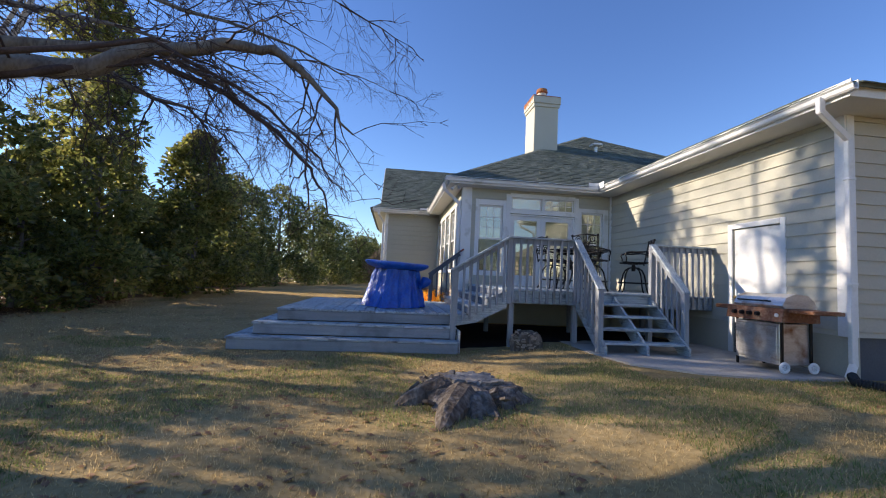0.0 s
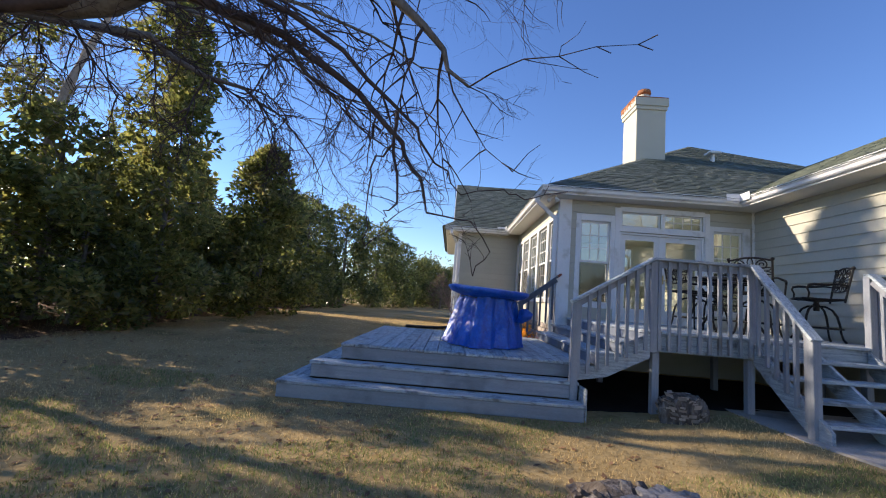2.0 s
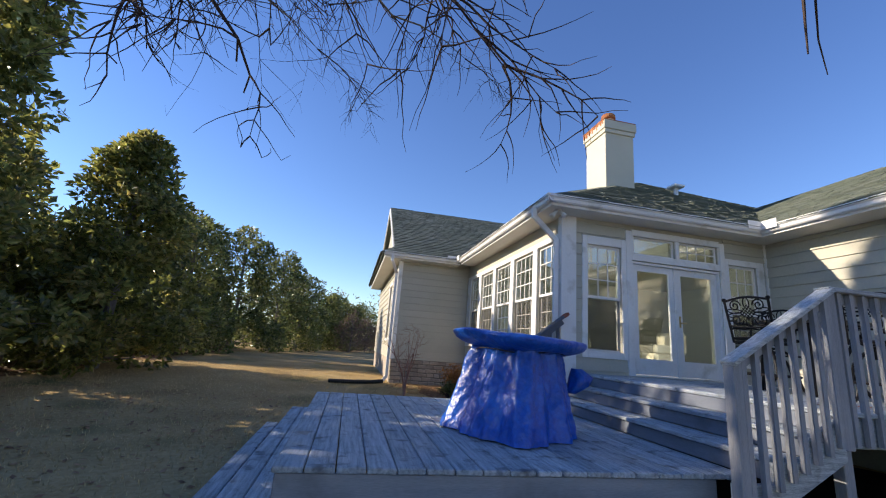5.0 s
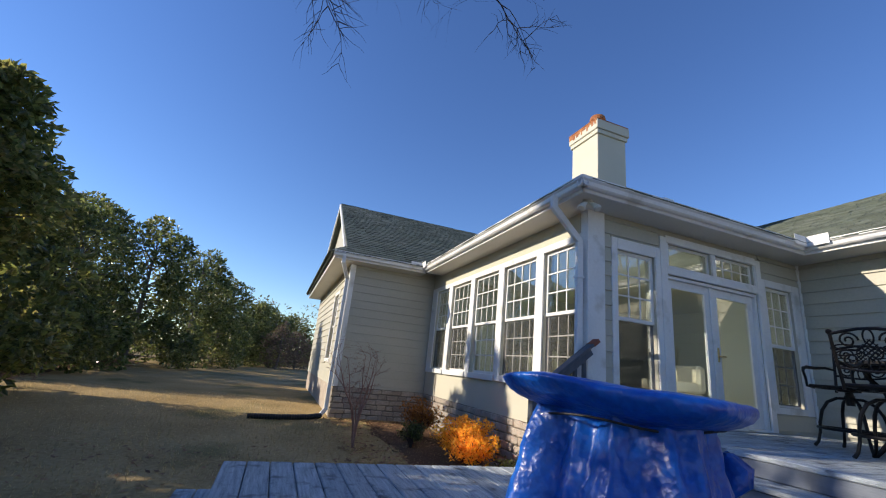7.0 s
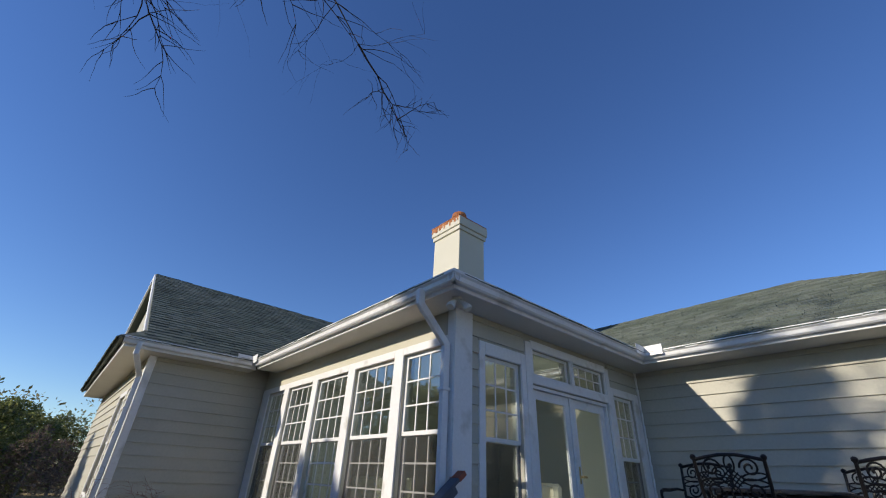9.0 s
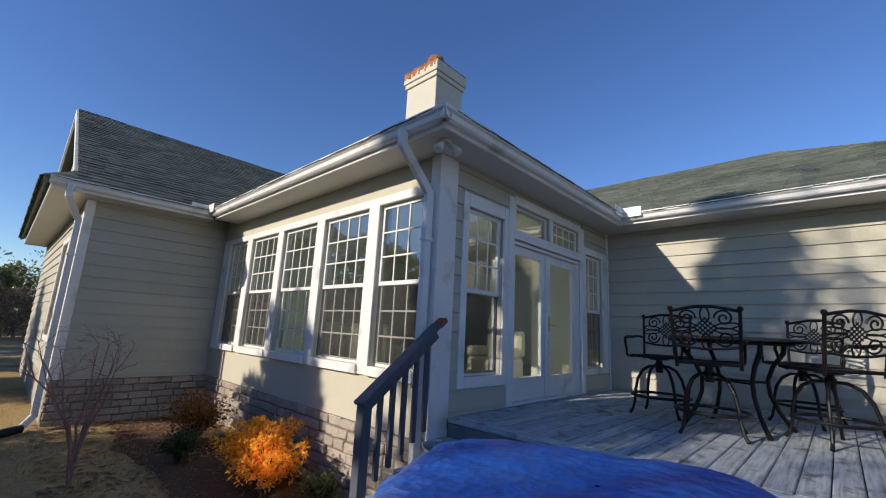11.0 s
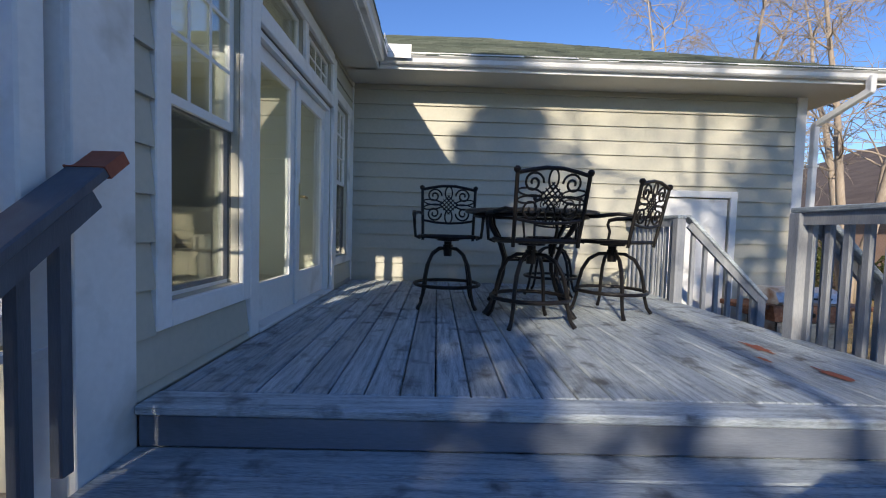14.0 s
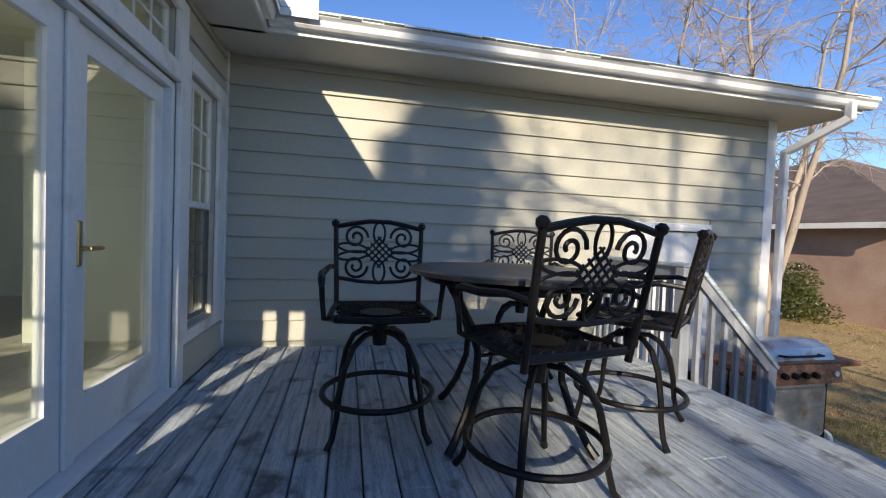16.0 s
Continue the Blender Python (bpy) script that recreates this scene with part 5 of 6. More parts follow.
# ---- inside the sunroom ----
WICKER = material("pale_wicker", [(0.30, 0.30, 0.20), (0.42, 0.41, 0.30)], 0.8, (4, 60), bump=0.5)
LINEN = material("beige_cushion", [(0.50, 0.44, 0.32), (0.60, 0.54, 0.42)], 0.9, (4, 60), bump=0.2)


def sofa(x, y, w, label, turn=0):
    s = thing("sofa", (x, y, 1.13), label, "sofa")
    part("base", bbox(x, x + 0.85, y, y + w, 1.17, 1.50, 0.03), WICKER, s)
    part("backrest", bbox(x - 0.02, x + 0.16, y + 0.02, y + w - 0.02, 1.50, 1.98, 0.04), WICKER, s)
    for k in (0, 1):
        part("armrest", bbox(x + 0.14, x + 0.85, y + k * (w - 0.14), y + k * (w - 0.14) + 0.14, 1.50, 1.74, 0.03), WICKER, s)
    n = 3
    for k in range(n):
        part("cushion", bbox(x + 0.17, x + 0.82, y + 0.16 + k * (w - 0.32) / n, y + 0.15 + (k + 1) * (w - 0.32) / n, 1.50, 1.63, 0.04), LINEN, s)
    for a in (0.03, 0.76):
        for b in (0.03, w - 0.09):
            part("foot", box(x + a, x + a + 0.06, y + b, y + b + 0.06, 1.13, 1.18), WICKER, s)
    return s


sofa(2.15, 12.2, 1.9, "pale woven wicker sofa behind the windows")
ch2 = thing("armchair", (4.5, 12.3, 1.13), "beige upholstered armchair beyond the French doors", "armchair")
part("seat", bbox(4.3, 5.0, 12.0, 12.7, 1.2, 1.55, 0.05), LINEN, ch2)
part("backrest", bbox(4.85, 5.05, 12.0, 12.7, 1.55, 2.0, 0.05), LINEN, ch2)
for a in (12.0, 12.58):
    part("armrest", bbox(4.3, 4.86, a, a + 0.12, 1.55, 1.72, 0.03), LINEN, ch2)
for a in (4.32, 4.92):
    for b in (12.04, 12.6):
        part("foot", box(a, a + 0.05, b, b + 0.05, 1.13, 1.21), BARK, ch2)

# ---- neighbouring house ----
BRICKWALL = material("neighbour_brick", [(0.30, 0.18, 0.14), (0.40, 0.27, 0.21), (0.48, 0.35, 0.28)], 0.9, (1.2, 30), bump=0.3)
BROWNROOF = material("brown_shingle", [(0.085, 0.062, 0.05), (0.125, 0.095, 0.08), (0.16, 0.125, 0.105)], 0.9, (1.5, 60), (1, 1, 4), 0.4)


def neighbour():
    h = thing("neighbour_house", (16, -8, 0), "single-storey brick house with a brown hip roof", "house")
    part("wall", box(9.6, 24, -14, -4.2, -0.2, 3.05), BRICKWALL, h)
    bm = bmesh.new()
    z0, z1 = 3.0, 5.9
    a = [bm.verts.new(p) for p in ((9.1, -14.5, z0), (24.5, -14.5, z0), (24.5, -3.7, z0), (9.1, -3.7, z0))]
    b = [bm.verts.new(p) for p in ((14.5, -9.1, z1), (19.1, -9.1, z1))]
    for f in ((0, 1, 5, 4), (1, 2, 5), (2, 3, 4, 5), (3, 0, 4)):
        bm.faces.new([(a + b)[i] for i in f])
    bm.faces.new(a[::-1])
    bmesh.ops.recalc_face_normals(bm, faces=bm.faces)
    part("roof", bm, BROWNROOF, h)
    part("fascia", box(9.08, 24.5, -3.70, -3.66, 2.86, 3.02), WHITE, h)


neighbour()


# ---- planting and trees ----
def foliage(rnd, spots, leaf, n, droop=0.0, flat=0.5):
    """Leaves as small bent quads about clump centres (x, y, z, radius)."""
    verts, faces = [], []
    weights = [s[3] ** 2 for s in spots]
    for x, y, z, r in rnd.choices(spots, weights, k=n):
        while True:
            o = Vector((rnd.uniform(-1, 1), rnd.uniform(-1, 1), rnd.uniform(-1, 1)))
            if 0.15 < o.length < 1:
                break
        o = o.normalized() * r * (0.55 + 0.45 * o.length ** 0.5)
        c = Vector((x, y, z)) + Vector((o.x, o.y, o.z * 0.9))
        d = (o.normalized() * 0.6 + Vector((rnd.uniform(-1, 1), rnd.uniform(-1, 1), rnd.uniform(-0.6, 0.9) - droop))).normalized()
        s = d.cross(Vector((rnd.uniform(-1, 1), rnd.uniform(-1, 1), rnd.uniform(-1, 1)))).normalized()
        l = leaf * rnd.uniform(0.6, 1.25)
        w = l * 0.24
        k = len(verts)
        up = s.cross(d) * w * 0.35
        verts += [c, c + d * l * 0.5 + s * w + up, c + d * l, c + d * l * 0.5 - s * w + up]
        faces += [(k, k + 1, k + 2), (k, k + 2, k + 3)]
    return verts, faces


def mesh_part(name, data, mat, parent, label="", kind=""):
    at = ORIGIN.get(parent.name, Vector())
    me = bpy.data.meshes.new(name)
    me.from_pydata([Vector(v) - at for v in data[0]], [], data[1])
    me.materials.append(mat)
    ob = new(name, me)
    ob.parent = parent
    return tagged(ob, label, kind=kind)


def evergreen(name, x, y, h, r, seed, mat, label, category, leaf=0.16, n=9000, low=0.03, cone=0.6, clump=0.4, fill=1.0):
    rnd = random.Random(seed)
    g = lie(x, y)
    t = thing(name, (x, y, g), label, category)
    bm = tube([(x, y, g - 0.1), (x + 0.1, y, g + h * 0.4), (x, y + 0.1, g + h * 0.9)], [0.05 + 0.016 * h, 0.03 + 0.01 * h, 0.02], 8)
    spots = []
    count = int(20 + h * r * 5.5 * (0.4 / clump) * fill)
    for i in range(count):
        f = low + (1 - low) * (i + rnd.random()) / count
        rad = r * ((1 - f) ** cone) * (0.75 + 0.25 * math.sin(min(1, f * 5) * 1.57)) * rnd.uniform(0.75, 1.15)
        a = rnd.random() * 6.283
        d = rad * (0.35 + 0.65 * rnd.random() ** 0.6)
        s = clump * rnd.uniform(0.6, 1.3) * (1 - 0.35 * f)
        c = (x + d * math.cos(a), y + d * math.sin(a), g + h * f * 0.97 + 0.12, s)
        spots.append(c)
        if i % 3 == 0:
            tube([(x, y, g + (c[2] - g) * 0.85), ((x + c[0]) / 2, (y + c[1]) / 2, c[2] - 0.1), c[:3]], [0.035, 0.02, 0.008], 5, bm)
    part("trunk", bm, BARK, t)
    mesh_part("crown", foliage(rnd, spots, leaf, n, 0.1), mat, t, "dense glossy leaves")
    return t


evergreen("magnolia_tree", -9.6, 13.5, 10.4, 2.7, 1, MAGNOLIA, "tall dark green magnolia with glossy leaves", "tree", 0.22, 13000, cone=0.75, clump=0.5, fill=0.5)
evergreen("magnolia_tree", -8.3, 12.3, 4.8, 2.2, 5, MAGNOLIA, "lower dark green magnolia before the tall one", "tree", 0.2, 7000, cone=0.5, clump=0.38, fill=0.8)
evergreen("magnolia_tree", -9.3, 10.3, 4.5, 2.2, 6, MAGNOLIA, "bushy dark green magnolia at the lawn's edge", "tree", 0.2, 6000, cone=0.5, clump=0.38, fill=0.7)
evergreen("magnolia_tree", -7.6, 16.5, 5.95, 2.2, 2, MAGNOLIA, "dark green magnolia beside the lawn", "tree", 0.2, 21000, cone=0.55, clump=0.42, fill=2.2)
# Out of view, added to throw leaf shade on the garage wall.
evergreen("magnolia_tree", -11.5, 10.3, 11.0, 2.5, 3, MAGNOLIA, "unseen open-crowned magnolia that dapples the garage wall", "tree", 0.2, 7000, cone=0.65, clump=0.38, fill=0.3)
evergreen("magnolia_tree", -10.8, 16.8, 5.2, 2.4, 4, MAGNOLIA, "broad dark green magnolia behind the hedge", "tree", 0.22, 5500, cone=0.55, clump=0.44, fill=0.7)
hedge = [(-8.8, 24.5, 5.5, 2.5), (-8.0, 29.5, 6.6, 3.0), (-6.6, 34, 6.4, 3.1), (-5.6, 38.5, 5.5, 2.8), (-3.9, 43, 4.6, 2.6), (-2.2, 49, 4.4, 2.6), (-0.5, 56, 5.0, 3.2), (-3.4, 54, 5.4, 3.0), (-10.8, 23.0, 4.4, 2.4), (-11.5, 30, 7.2, 3.1)]
for i, (x, y, h, r) in enumerate(hedge):
    evergreen("hedge_shrub", x, y, h, r, 20 + i, HOLLY, "rounded olive-green evergreen shrub by the lawn", "shrub", 0.22, 11000, cone=0.38, clump=0.62)
# The last four stand out of view, added to shade the near lawn.
shrubs = [(-8.7, 10.6, 2.4, 1.5), (-10.6, 12.0, 3.2, 1.8), (-8.5, 14.9, 2.8, 1.6), (-8.8, 16.9, 2.6, 1.5), (-8.6, 21.9, 2.6, 1.6), (-9.6, 8.2, 2.3, 1.6), (-10.5, 5.6, 4.9, 1.9), (-11.6, 7.8, 6.6, 2.3), (-12.2, 3.6, 6.6, 2.3), (-12.4, 0.2, 6.4, 2.3)]
for i, (x, y, h, r) in enumerate(shrubs):
    evergreen("hedge_shrub", x, y, h, r, 40 + i, HOLLY, "green shrub below the magnolias, some unseen to shade the lawn", "shrub", 0.15, 4600, cone=0.4, clump=0.4, fill=0.8)

for i, (x, y, h, r) in enumerate(((-1.6, 41, 3.2, 1.5), (-0.2, 44, 2.8, 1.6))):
    evergreen("deciduous_shrub", x, y, h, r, 60 + i, BROWNLEAF, "dull brown winter shrub beyond the lawn", "shrub", 0.16, 2600, cone=0.4, clump=0.5)

# bare tree over the lawn
def bare_tree():
    rnd = random.Random(12)
    x, y = -6.4, 3.6
    g = lie(x, y)
    t = thing("bare_tree", (x, y, g), "leafless spreading tree with drooping grey twigs", "tree")
    part("trunk", tube([(x, y, g - 0.1), (x + 0.1, y, 0.9), (x + 0.35, y + 0.15, 1.9), (x + 0.6, y + 0.2, 2.4)], [0.30, 0.24, 0.21, 0.17], 12), BARK, t, smooth=True)
    fork = Vector((x + 0.55, y + 0.2, 2.35))
    return t, fork, rnd


tree, fork, rnd = bare_tree()
BOUGH_LINES = [
    [(-4.6, 4.2, 2.85), (-3.5, 4.45, 3.2), (-2.7, 4.5, 3.5), (-2.0, 4.5, 3.65), (-1.45, 4.5, 3.6), (-0.9, 4.5, 3.2), (-0.6, 4.47, 2.76)],
    [(-4.6, 4.6, 3.4), (-3.3, 5.3, 3.9), (-2.4, 5.7, 3.7), (-1.9, 5.9, 3.2)],
    [(-5.0, 5.0, 3.6), (-4.2, 6.0, 3.9), (-3.3, 6.5, 3.6), (-2.7, 6.7, 3.2)],
    [(-4.9, 4.1, 3.7), (-3.6, 4.6, 4.9), (-2.2, 4.9, 5.0), (-0.9, 4.9, 4.5)],
    [(-4.2, 4.2, 2.9), (-2.75, 4.6, 3.4), (-2.0, 4.6, 3.15), (-1.4, 4.6, 2.75), (-1.05, 4.6, 2.38), (-0.9, 4.6, 2.12), (-0.81, 4.6, 1.9), (-0.51, 4.62, 1.84), (-0.39, 4.6, 1.67), (-0.48, 4.6, 1.48)],
    [(-4.2, 3.9, 2.9), (-2.6, 4.3, 3.5), (-1.5, 4.5, 3.0), (-0.96, 4.6, 2.48), (-0.78, 4.6, 2.24), (-0.6, 4.65, 2.05), (-0.3, 4.7, 2.11), (-0.14, 4.7, 2.06)],
    [(-5.6, 5.0, 4.4), (-5.2, 6.4, 5.6), (-4.6, 8.0, 6.2)],
    [(-5.6, 5.0, 4.4), (-4.4, 7.0, 5.6), (-3.0, 8.8, 6.2), (-1.6, 9.9, 6.1), (-0.4, 10.3, 5.9)],
    [(-5.8, 5.2, 4.4), (-5.0, 7.2, 5.2), (-4.0, 8.7, 5.6), (-3.2, 9.5, 5.5), (-2.6, 10.0, 5.3)],
    [(-6.8, 4.6, 4.0), (-7.2, 5.8, 5.4), (-7.0, 7.2, 6.6)],
    [(-1.08, 4.58, 2.6), (-1.09, 4.6, 2.3), (-1.05, 4.6, 1.95), (-1.12, 4.6, 1.88), (-1.1, 4.6, 1.8)],
    [(-1.09, 4.6, 2.36), (-1.23, 4.6, 2.25), (-1.26, 4.65, 2.06), (-1.27, 4.7, 1.8), (-1.25, 4.7, 1.64)],
]


def twigs(start, way, length, radius, depth, bm, rnd):
    pts, p, d = [start], start.copy(), way.normalized()
    n = 5
    for i in range(n):
        d = (d + Vector((rnd.uniform(-1, 1), rnd.uniform(-1, 1), rnd.uniform(-1, 0.75))) * 0.28).normalized()
        if p.z < 2.15 and d.z < 0:
            d.z *= -0.5
        if i and ((0.1 < p.x < 3 and p.y < 9) or (6.8 < p.y < 9 and p.x > -4)) and p.z < 4.6:
            break
        p = p + d * length / n
        pts.append(p.copy())
        if depth and i:
            for _ in range(2 if depth > 1 else 1 + (rnd.random() < 0.6)):
                side = (d * 0.7 + Vector((rnd.uniform(-1, 1), rnd.uniform(-1, 1), rnd.uniform(-0.9, 0.6))) * 0.9).normalized()
                twigs(p.copy(), side, length * rnd.uniform(0.4, 0.65), radius * 0.55, depth - 1, bm, rnd)
    tube(pts, [radius * (1 - 0.75 * i / n) for i in range(len(pts))], 4 if radius < 0.012 else 6, bm, False)


for k, limb in enumerate(BOUGH_LINES):
    pts = ([fork] if k < 10 else []) + [Vector(p) for p in limb]
    fine = []
    for i in range(len(pts) - 1):
        for s in (0, 0.33, 0.66):
            q = pts[i].lerp(pts[i + 1], s)
            fine.append(q + Vector((rnd.uniform(-1, 1), rnd.uniform(-1, 1), rnd.uniform(-1, 1))) * (0.06 if k not in (4, 5, 10, 11) else 0.022))
    fine.append(pts[-1])
    r0 = (0.14, 0.10, 0.08, 0.09, 0.06, 0.042, 0.09, 0.06, 0.05, 0.1, 0.014, 0.01)[k]
    rad = [max(0.004, r0 * (1 - 0.93 * i / (len(fine) - 1)) ** (2.0 if k in (4, 5) else 1.0)) for i in range(len(fine))]
    ob = part("limb", tube(fine, rad, 8), TWIG if k in (4, 5, 10, 11) else BARK, tree, smooth=True)
    bm = bmesh.new()
    for i in range(4, len(fine), 3 if k in (4, 5) else 2 if k in (10, 11) else 1):
        d = (fine[i] - fine[i - 1]).normalized()
        for _ in range(1 if k in (0, 4, 5, 10, 11) else 2):
            side = (d * 0.7 + Vector((rnd.uniform(-1, 1), rnd.uniform(-1, 1), rnd.uniform(-1, 0.5)))).normalized()
            twigs(fine[i].copy(), side, rnd.uniform(0.6, 1.1) * (0.3 if k > 9 else 0.45 if k in (4, 5) and i > 9 else 1), min(0.014 if k not in (4, 5) else 0.007, rad[i] * 0.6), 1 if k in (5, 7, 8, 10, 11) or (k in (0, 4) and i > 11) else 2, bm, rnd)
    twigs(fine[-1].copy(), (fine[-1] - fine[-2]), *((1.0, 0.012, 2) if k not in (0, 4, 5, 10, 11) else (0.35, 0.005, 1)), bm, rnd)
    tagged(part("twig_spray", bm, TWIG, ob), kind="stuff")


# multi-stemmed pale trees beyond the garage
def birch(x, y, h, seed, label):
    rnd = random.Random(seed)
    g = lie(x, y)
    t = thing("bare_tree", (x, y, g), label, "tree")
    for k in range(4):
        a = 6.283 * k / 4 + rnd.uniform(-0.4, 0.4)
        pts = [Vector((x + 0.1 * math.cos(a), y + 0.1 * math.sin(a), g - 0.05))]
        for i in range(1, 8):
            s = i / 7
            pts.append(Vector((x + math.cos(a) * (0.1 + 0.22 * h * s ** 1.2) + rnd.uniform(-0.1, 0.1), y + math.sin(a) * (0.1 + 0.22 * h * s ** 1.2) + rnd.uniform(-0.1, 0.1), g + h * s * rnd.uniform(0.95, 1.0))))
        ob = part("stem", tube(pts, [0.11 - 0.013 * i for i in range(8)], 8), PALEBARK, t, smooth=True)
        bm = bmesh.new()
        for i in range(3, 8):
            for _ in range(3):
                d = Vector((rnd.uniform(-1, 1), rnd.uniform(-1, 1), rnd.uniform(0.1, 1.1)))
                twigs(pts[i].copy(), d, rnd.uniform(1.2, 2.0), 0.02, 2, bm, rnd)
        tagged(part("twig_spray", bm, PALEBARK, ob), kind="stuff")
    return t


birch(-10.6, 10.6, 12.0, 63, "leafless pale-barked tree among the magnolias")
birch(9.5, 0.4, 8.0, 61, "leafless pale-barked tree with several stems")
birch(13.0, 1.5, 9.0, 62, "leafless pale-barked tree beyond the garage")
for i, (x, y, h, r) in enumerate(((11.4, -3.0, 1.3, 0.9), (14.2, -3.1, 1.5, 1.0), (17.0, -3.0, 1.4, 1.0))):
    evergreen("foundation_shrub", x, y, h, r, 70 + i, HOLLY, "green shrub against the brick house", "shrub", 0.12, 3500, cone=0.4)


# beds beside the sunroom
def bush(name, x, y, h, r, seed, mat, label, n, leaf):
    rnd = random.Random(seed)
    g = lie(x, y)
    t = thing(name, (x, y, g), label, "shrub")
    bm = bmesh.new()
    spots = []
    for k in range(46):
        a, l = rnd.uniform(0, 6.283), rnd.uniform(0.55, 1.0)
        sp = rnd.uniform(0.15, 1.0)
        tip = Vector((x + r * sp * math.cos(a), y + r * sp * math.sin(a), g + h * l * (1 - 0.25 * sp)))
        midp = Vector((x + r * 0.3 * sp * math.cos(a), y + r * 0.3 * sp * math.sin(a), g + h * 0.45 * l))
        tube([(x, y, g - 0.02), midp, tip], [0.008, 0.006, 0.003], 5, bm)
        spots += [(*tip, r * 0.16), (*((midp + tip) / 2), r * 0.2)]
    part("stem", bm, TWIG, t)
    mesh_part("leaf_mass", foliage(rnd, spots, leaf, n), mat, t)
    return t


bush("azalea_bush", 1.12, 13.0, 0.72, 0.48, 81, ORANGE, "bright orange autumn shrub beside the stone wall", 5200, 0.05)
bush("azalea_bush", 1.0, 12.55, 0.66, 0.36, 82, ORANGE, "bright orange autumn shrub beside the stone wall", 3000, 0.05)
bush("azalea_bush", 0.95, 14.7, 0.75, 0.45, 83, RUSTY, "rust-brown autumn shrub beside the stone wall", 2600, 0.05)
bush("boxwood_bush", 0.62, 14.1, 0.45, 0.25, 84, HOLLY, "small green shrub in the bed", 1200, 0.045)
bush("boxwood_bush", 1.35, 12.1, 0.35, 0.22, 85, HOLLY, "small green shrub at the foot of the stone wall", 1000, 0.045)


def sapling(x, y, h, seed):
    rnd = random.Random(seed)
    g = lie(x, y)
    t = thing("sapling", (x, y, g), "small leafless reddish sapling in the bed", "sapling")
    for k in range(9):
        a, sp = rnd.uniform(0, 6.283), rnd.uniform(0.1, 0.42)
        pts = [Vector((x, y, g - 0.02)), Vector((x + 0.12 * sp * math.cos(a), y + 0.12 * sp * math.sin(a), g + h * 0.25))]
        for i in range(1, 5):
            pts.append(Vector((x + sp * h * 0.25 * i * math.cos(a) + rnd.uniform(-0.04, 0.04), y + sp * h * 0.25 * i * math.sin(a), g + h * (0.25 + 0.19 * i * rnd.uniform(0.75, 1)))))
        bm = tube(pts, [0.016, 0.013, 0.01, 0.008, 0.006, 0.003], 6)
        for i in range(2, 6):
            for _ in range(2):
                twigs(pts[i].copy(), Vector((rnd.uniform(-1, 1), rnd.uniform(-1, 1), rnd.uniform(0.3, 1.2))), rnd.uniform(0.15, 0.35), 0.004, 1, bm, rnd)
        part("stem", bm, PINKBARK, t)


PINKBARK = material("reddish_twig_bark", [(0.24, 0.13, 0.10), (0.38, 0.24, 0.20)], 0.85, (5, 40), bump=0.2)
sapling(-0.38, 14.0, 1.45, 91)


# grass, straw and leaves
def scatter(name, n, seed, place, size, mat, label, category, flat=False):
    rnd = random.Random(seed)
    verts, faces = [], []
    while len(faces) < n:
        got = place(rnd)
        if not got:
            continue
        x, y = got
        z = lie(x, y)
        k = len(verts)
        a = rnd.uniform(0, 6.283)
        s = size * rnd.uniform(0.5, 1.3)
        if flat:
            u, v = Vector((math.cos(a), math.sin(a), rnd.uniform(-0.3, 0.3))) * s, Vector((-math.sin(a), math.cos(a), rnd.uniform(-0.3, 0.3))) * s * 0.55
            c = Vector((x, y, z + 0.012))
            verts += [c - u, c + v, c + u, c - v]
            faces.append((k, k + 1, k + 2, k + 3))
        else:
            w = 0.0045
            tilt = rnd.uniform(0.2, 1.0)
            b = rnd.uniform(0, 6.283)
            tip = Vector((x + math.cos(b) * s * tilt, y + math.sin(b) * s * tilt, z + s * (1.1 - 0.75 * tilt)))
            verts += [Vector((x - w * math.cos(a), y - w * math.sin(a), z - 0.005)), Vector((x + w * math.cos(a), y + w * math.sin(a), z - 0.005)), tip]
            faces.append((k, k + 1, k + 2))
    me = bpy.data.meshes.new(name)
    me.from_pydata(verts, [], faces)
    me.materials.append(mat)
    return tagged(new(name, me), label, category, kind="stuff")


def on_lawn(x, y):
    if -2.7 < x < 1.0 and 6.8 < y < 11:
        return False
    if x > 1.0 and y > 7.1:
        return False
    return not (x > 3.1 and 4.75 < y < 7.6)


def near_lawn(rnd):
    x, y = rnd.uniform(-5.5, 6.0), 0.4 + 7.2 * rnd.random() ** 1.25
    return (x, y) if on_lawn(x, y) else None


def green_lawn(rnd):
    got = near_lawn(rnd)
    if not got:
        return None
    x, y = got
    return got if noise.noise((x * 0.55, y * 0.55, 7)) + 0.25 * smooth(2.5, 0.0, math.hypot(x - 0.8, y - 4.0)) > 0.0 else None


def far_lawn(rnd):
    x, y = rnd.uniform(-9.5, 1.2), rnd.uniform(7, 20)
    return (x, y) if on_lawn(x, y) and x < 1.5 else None


def hedge_foot(rnd):
    y = rnd.uniform(4, 30)
    x = -8.3 + 0.6 * math.sin(y * 0.7) - abs(rnd.gauss(0, 0.9)) + rnd.gauss(0, 0.4)
    return (x, y)


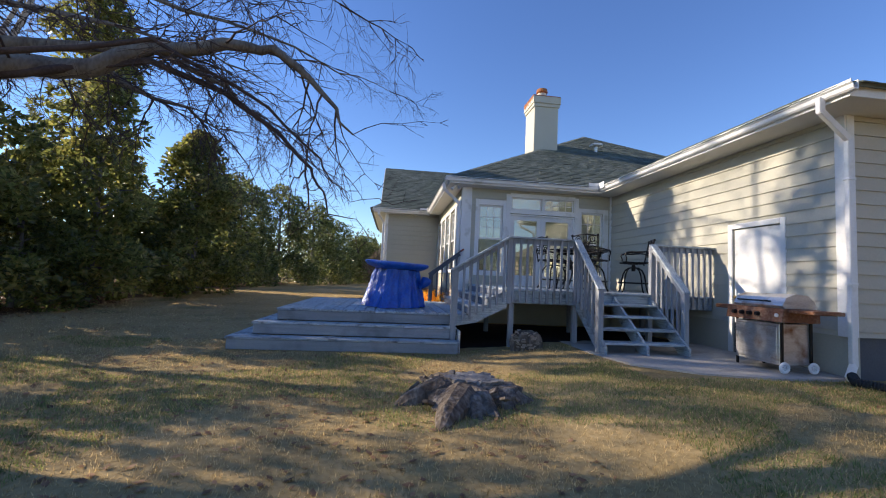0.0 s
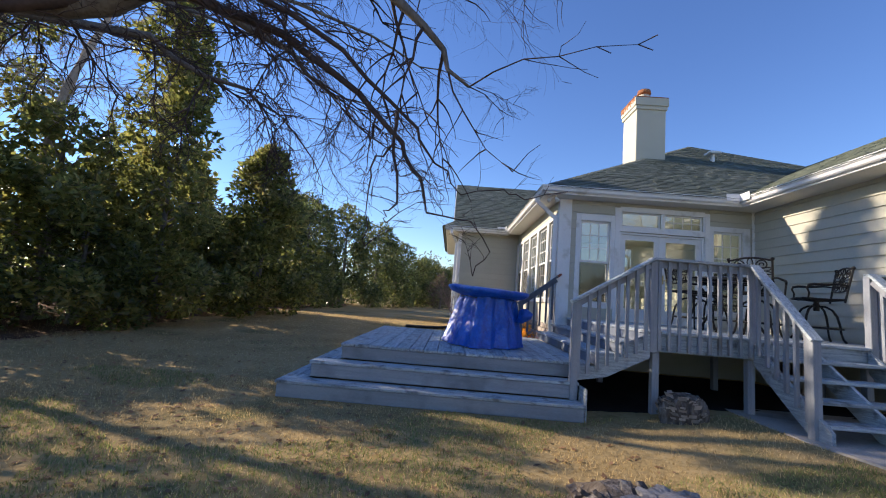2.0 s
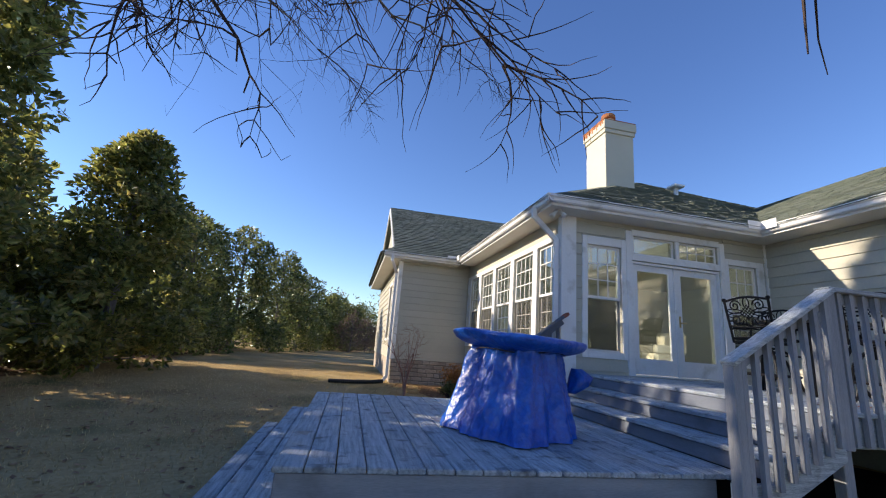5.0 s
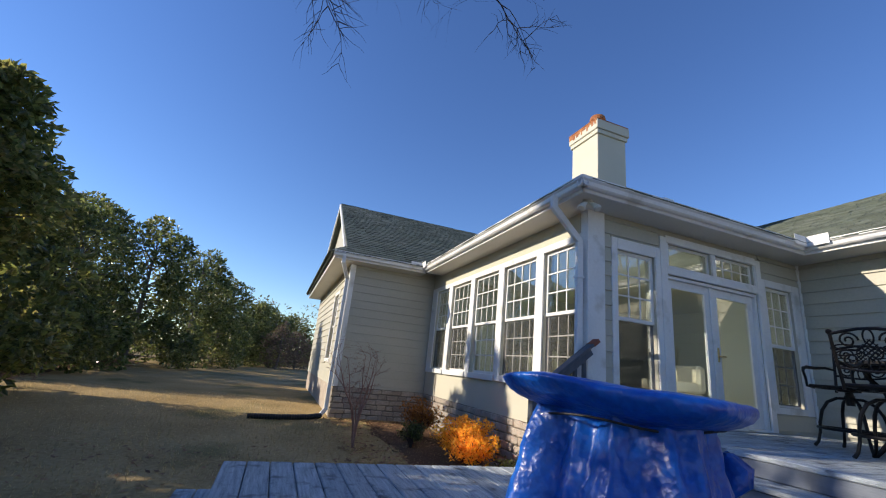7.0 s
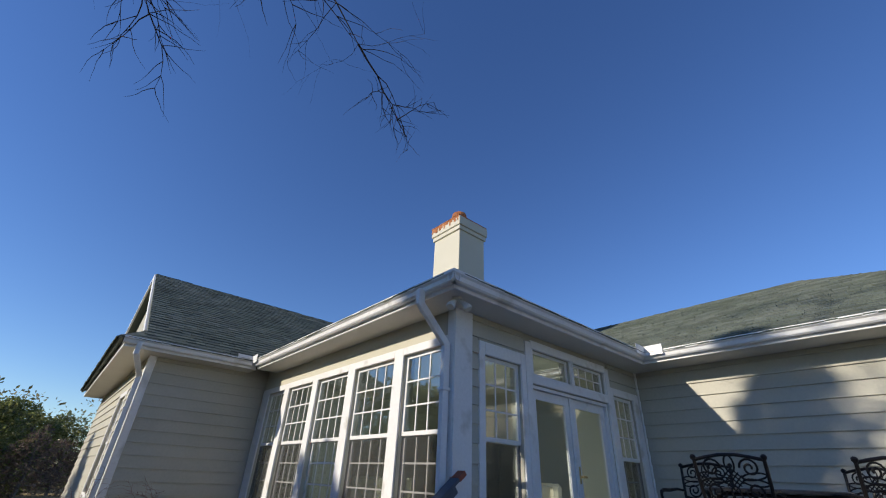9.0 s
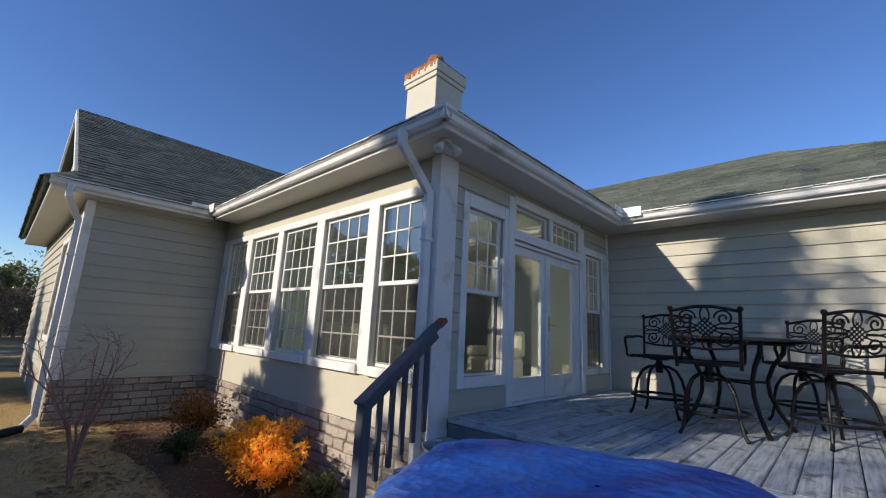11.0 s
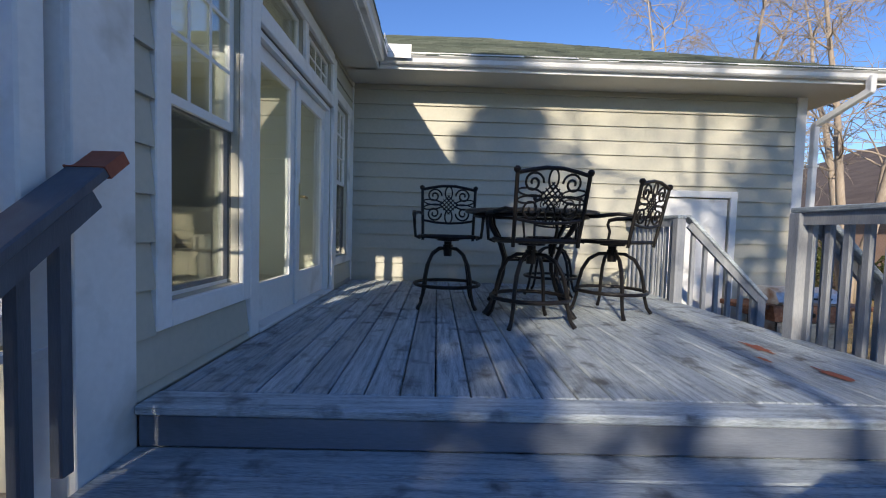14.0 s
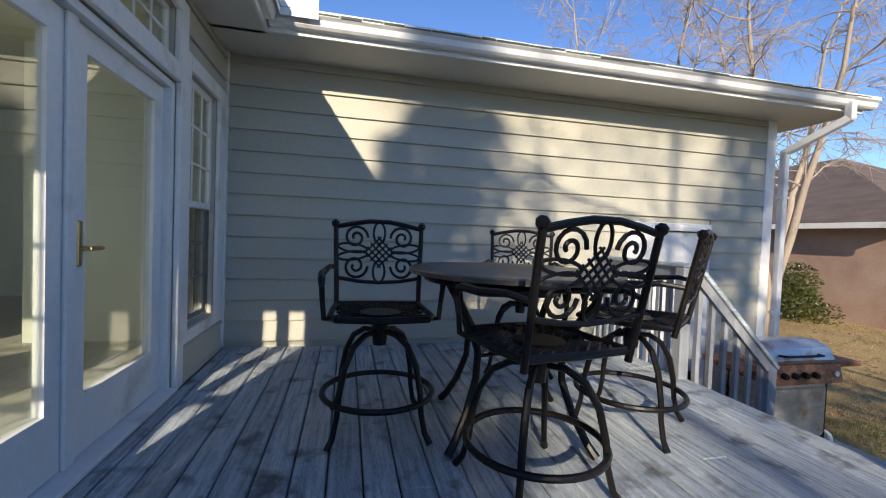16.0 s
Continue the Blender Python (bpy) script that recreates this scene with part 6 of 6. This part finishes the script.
def wall_bed(rnd):
    x, y = rnd.uniform(-0.6, 1.6), rnd.uniform(11.1, 16.7)
    return (x, y) if rnd.random() < 0.35 + 0.5 * (x > 0.3) else None


def right_lawn(rnd):
    return rnd.uniform(4.5, 14), rnd.uniform(-4, 4.6)


def whole_lawn(rnd):
    x, y = rnd.uniform(-8, 6), rnd.uniform(0.6, 14)
    return (x, y) if on_lawn(x, y) and (x < 1.4) else None


scatter("lawn_grass", 90000, 101, near_lawn, 0.038, GRASS, "short dormant tan grass", "grass")
scatter("green_grass", 85000, 102, green_lawn, 0.045, GREENGRASS, "green winter grass in patches", "grass")
scatter("back_grass", 45000, 103, far_lawn, 0.045, GRASS, "short dormant tan grass", "grass")
scatter("side_grass", 22000, 104, right_lawn, 0.05, GRASS, "short dormant tan grass", "grass")
scatter("fallen_leaves", 9000, 105, hedge_foot, 0.05, DEADLEAF, "fallen brown leaves under the hedge", "leaves", True)
scatter("bed_leaves", 3200, 106, wall_bed, 0.04, DEADLEAF, "fallen brown leaves in the bed", "leaves", True)
scatter("lawn_leaves", 3500, 107, whole_lawn, 0.035, DEADLEAF, "scattered fallen leaves on the lawn", "leaves", True)
scatter("side_leaves", 2500, 108, right_lawn, 0.04, DEADLEAF, "scattered fallen leaves on the side lawn", "leaves", True)

rnd = random.Random(200)
woods = [(rnd.uniform(-60, 3), rnd.uniform(58, 75), rnd.uniform(0.5, 6.5), rnd.uniform(1.2, 2.2)) for _ in range(260)]
woods += [(rnd.uniform(26, 60), rnd.uniform(-45, 20), rnd.uniform(0.5, 7), rnd.uniform(1.2, 2.2)) for _ in range(160)]
woods += [(rnd.uniform(-22, -14), rnd.uniform(-10, 45), rnd.uniform(0.4, 1.6), rnd.uniform(0.8, 1.3)) for _ in range(160)]
data = foliage(rnd, woods, 0.42, 30000)
me = bpy.data.meshes.new("far_woods")
me.from_pydata(data[0], [], data[1])
me.materials.append(FARLEAF)
tagged(new("far_woods", me), "far olive and brown winter woods", "woods", kind="stuff")
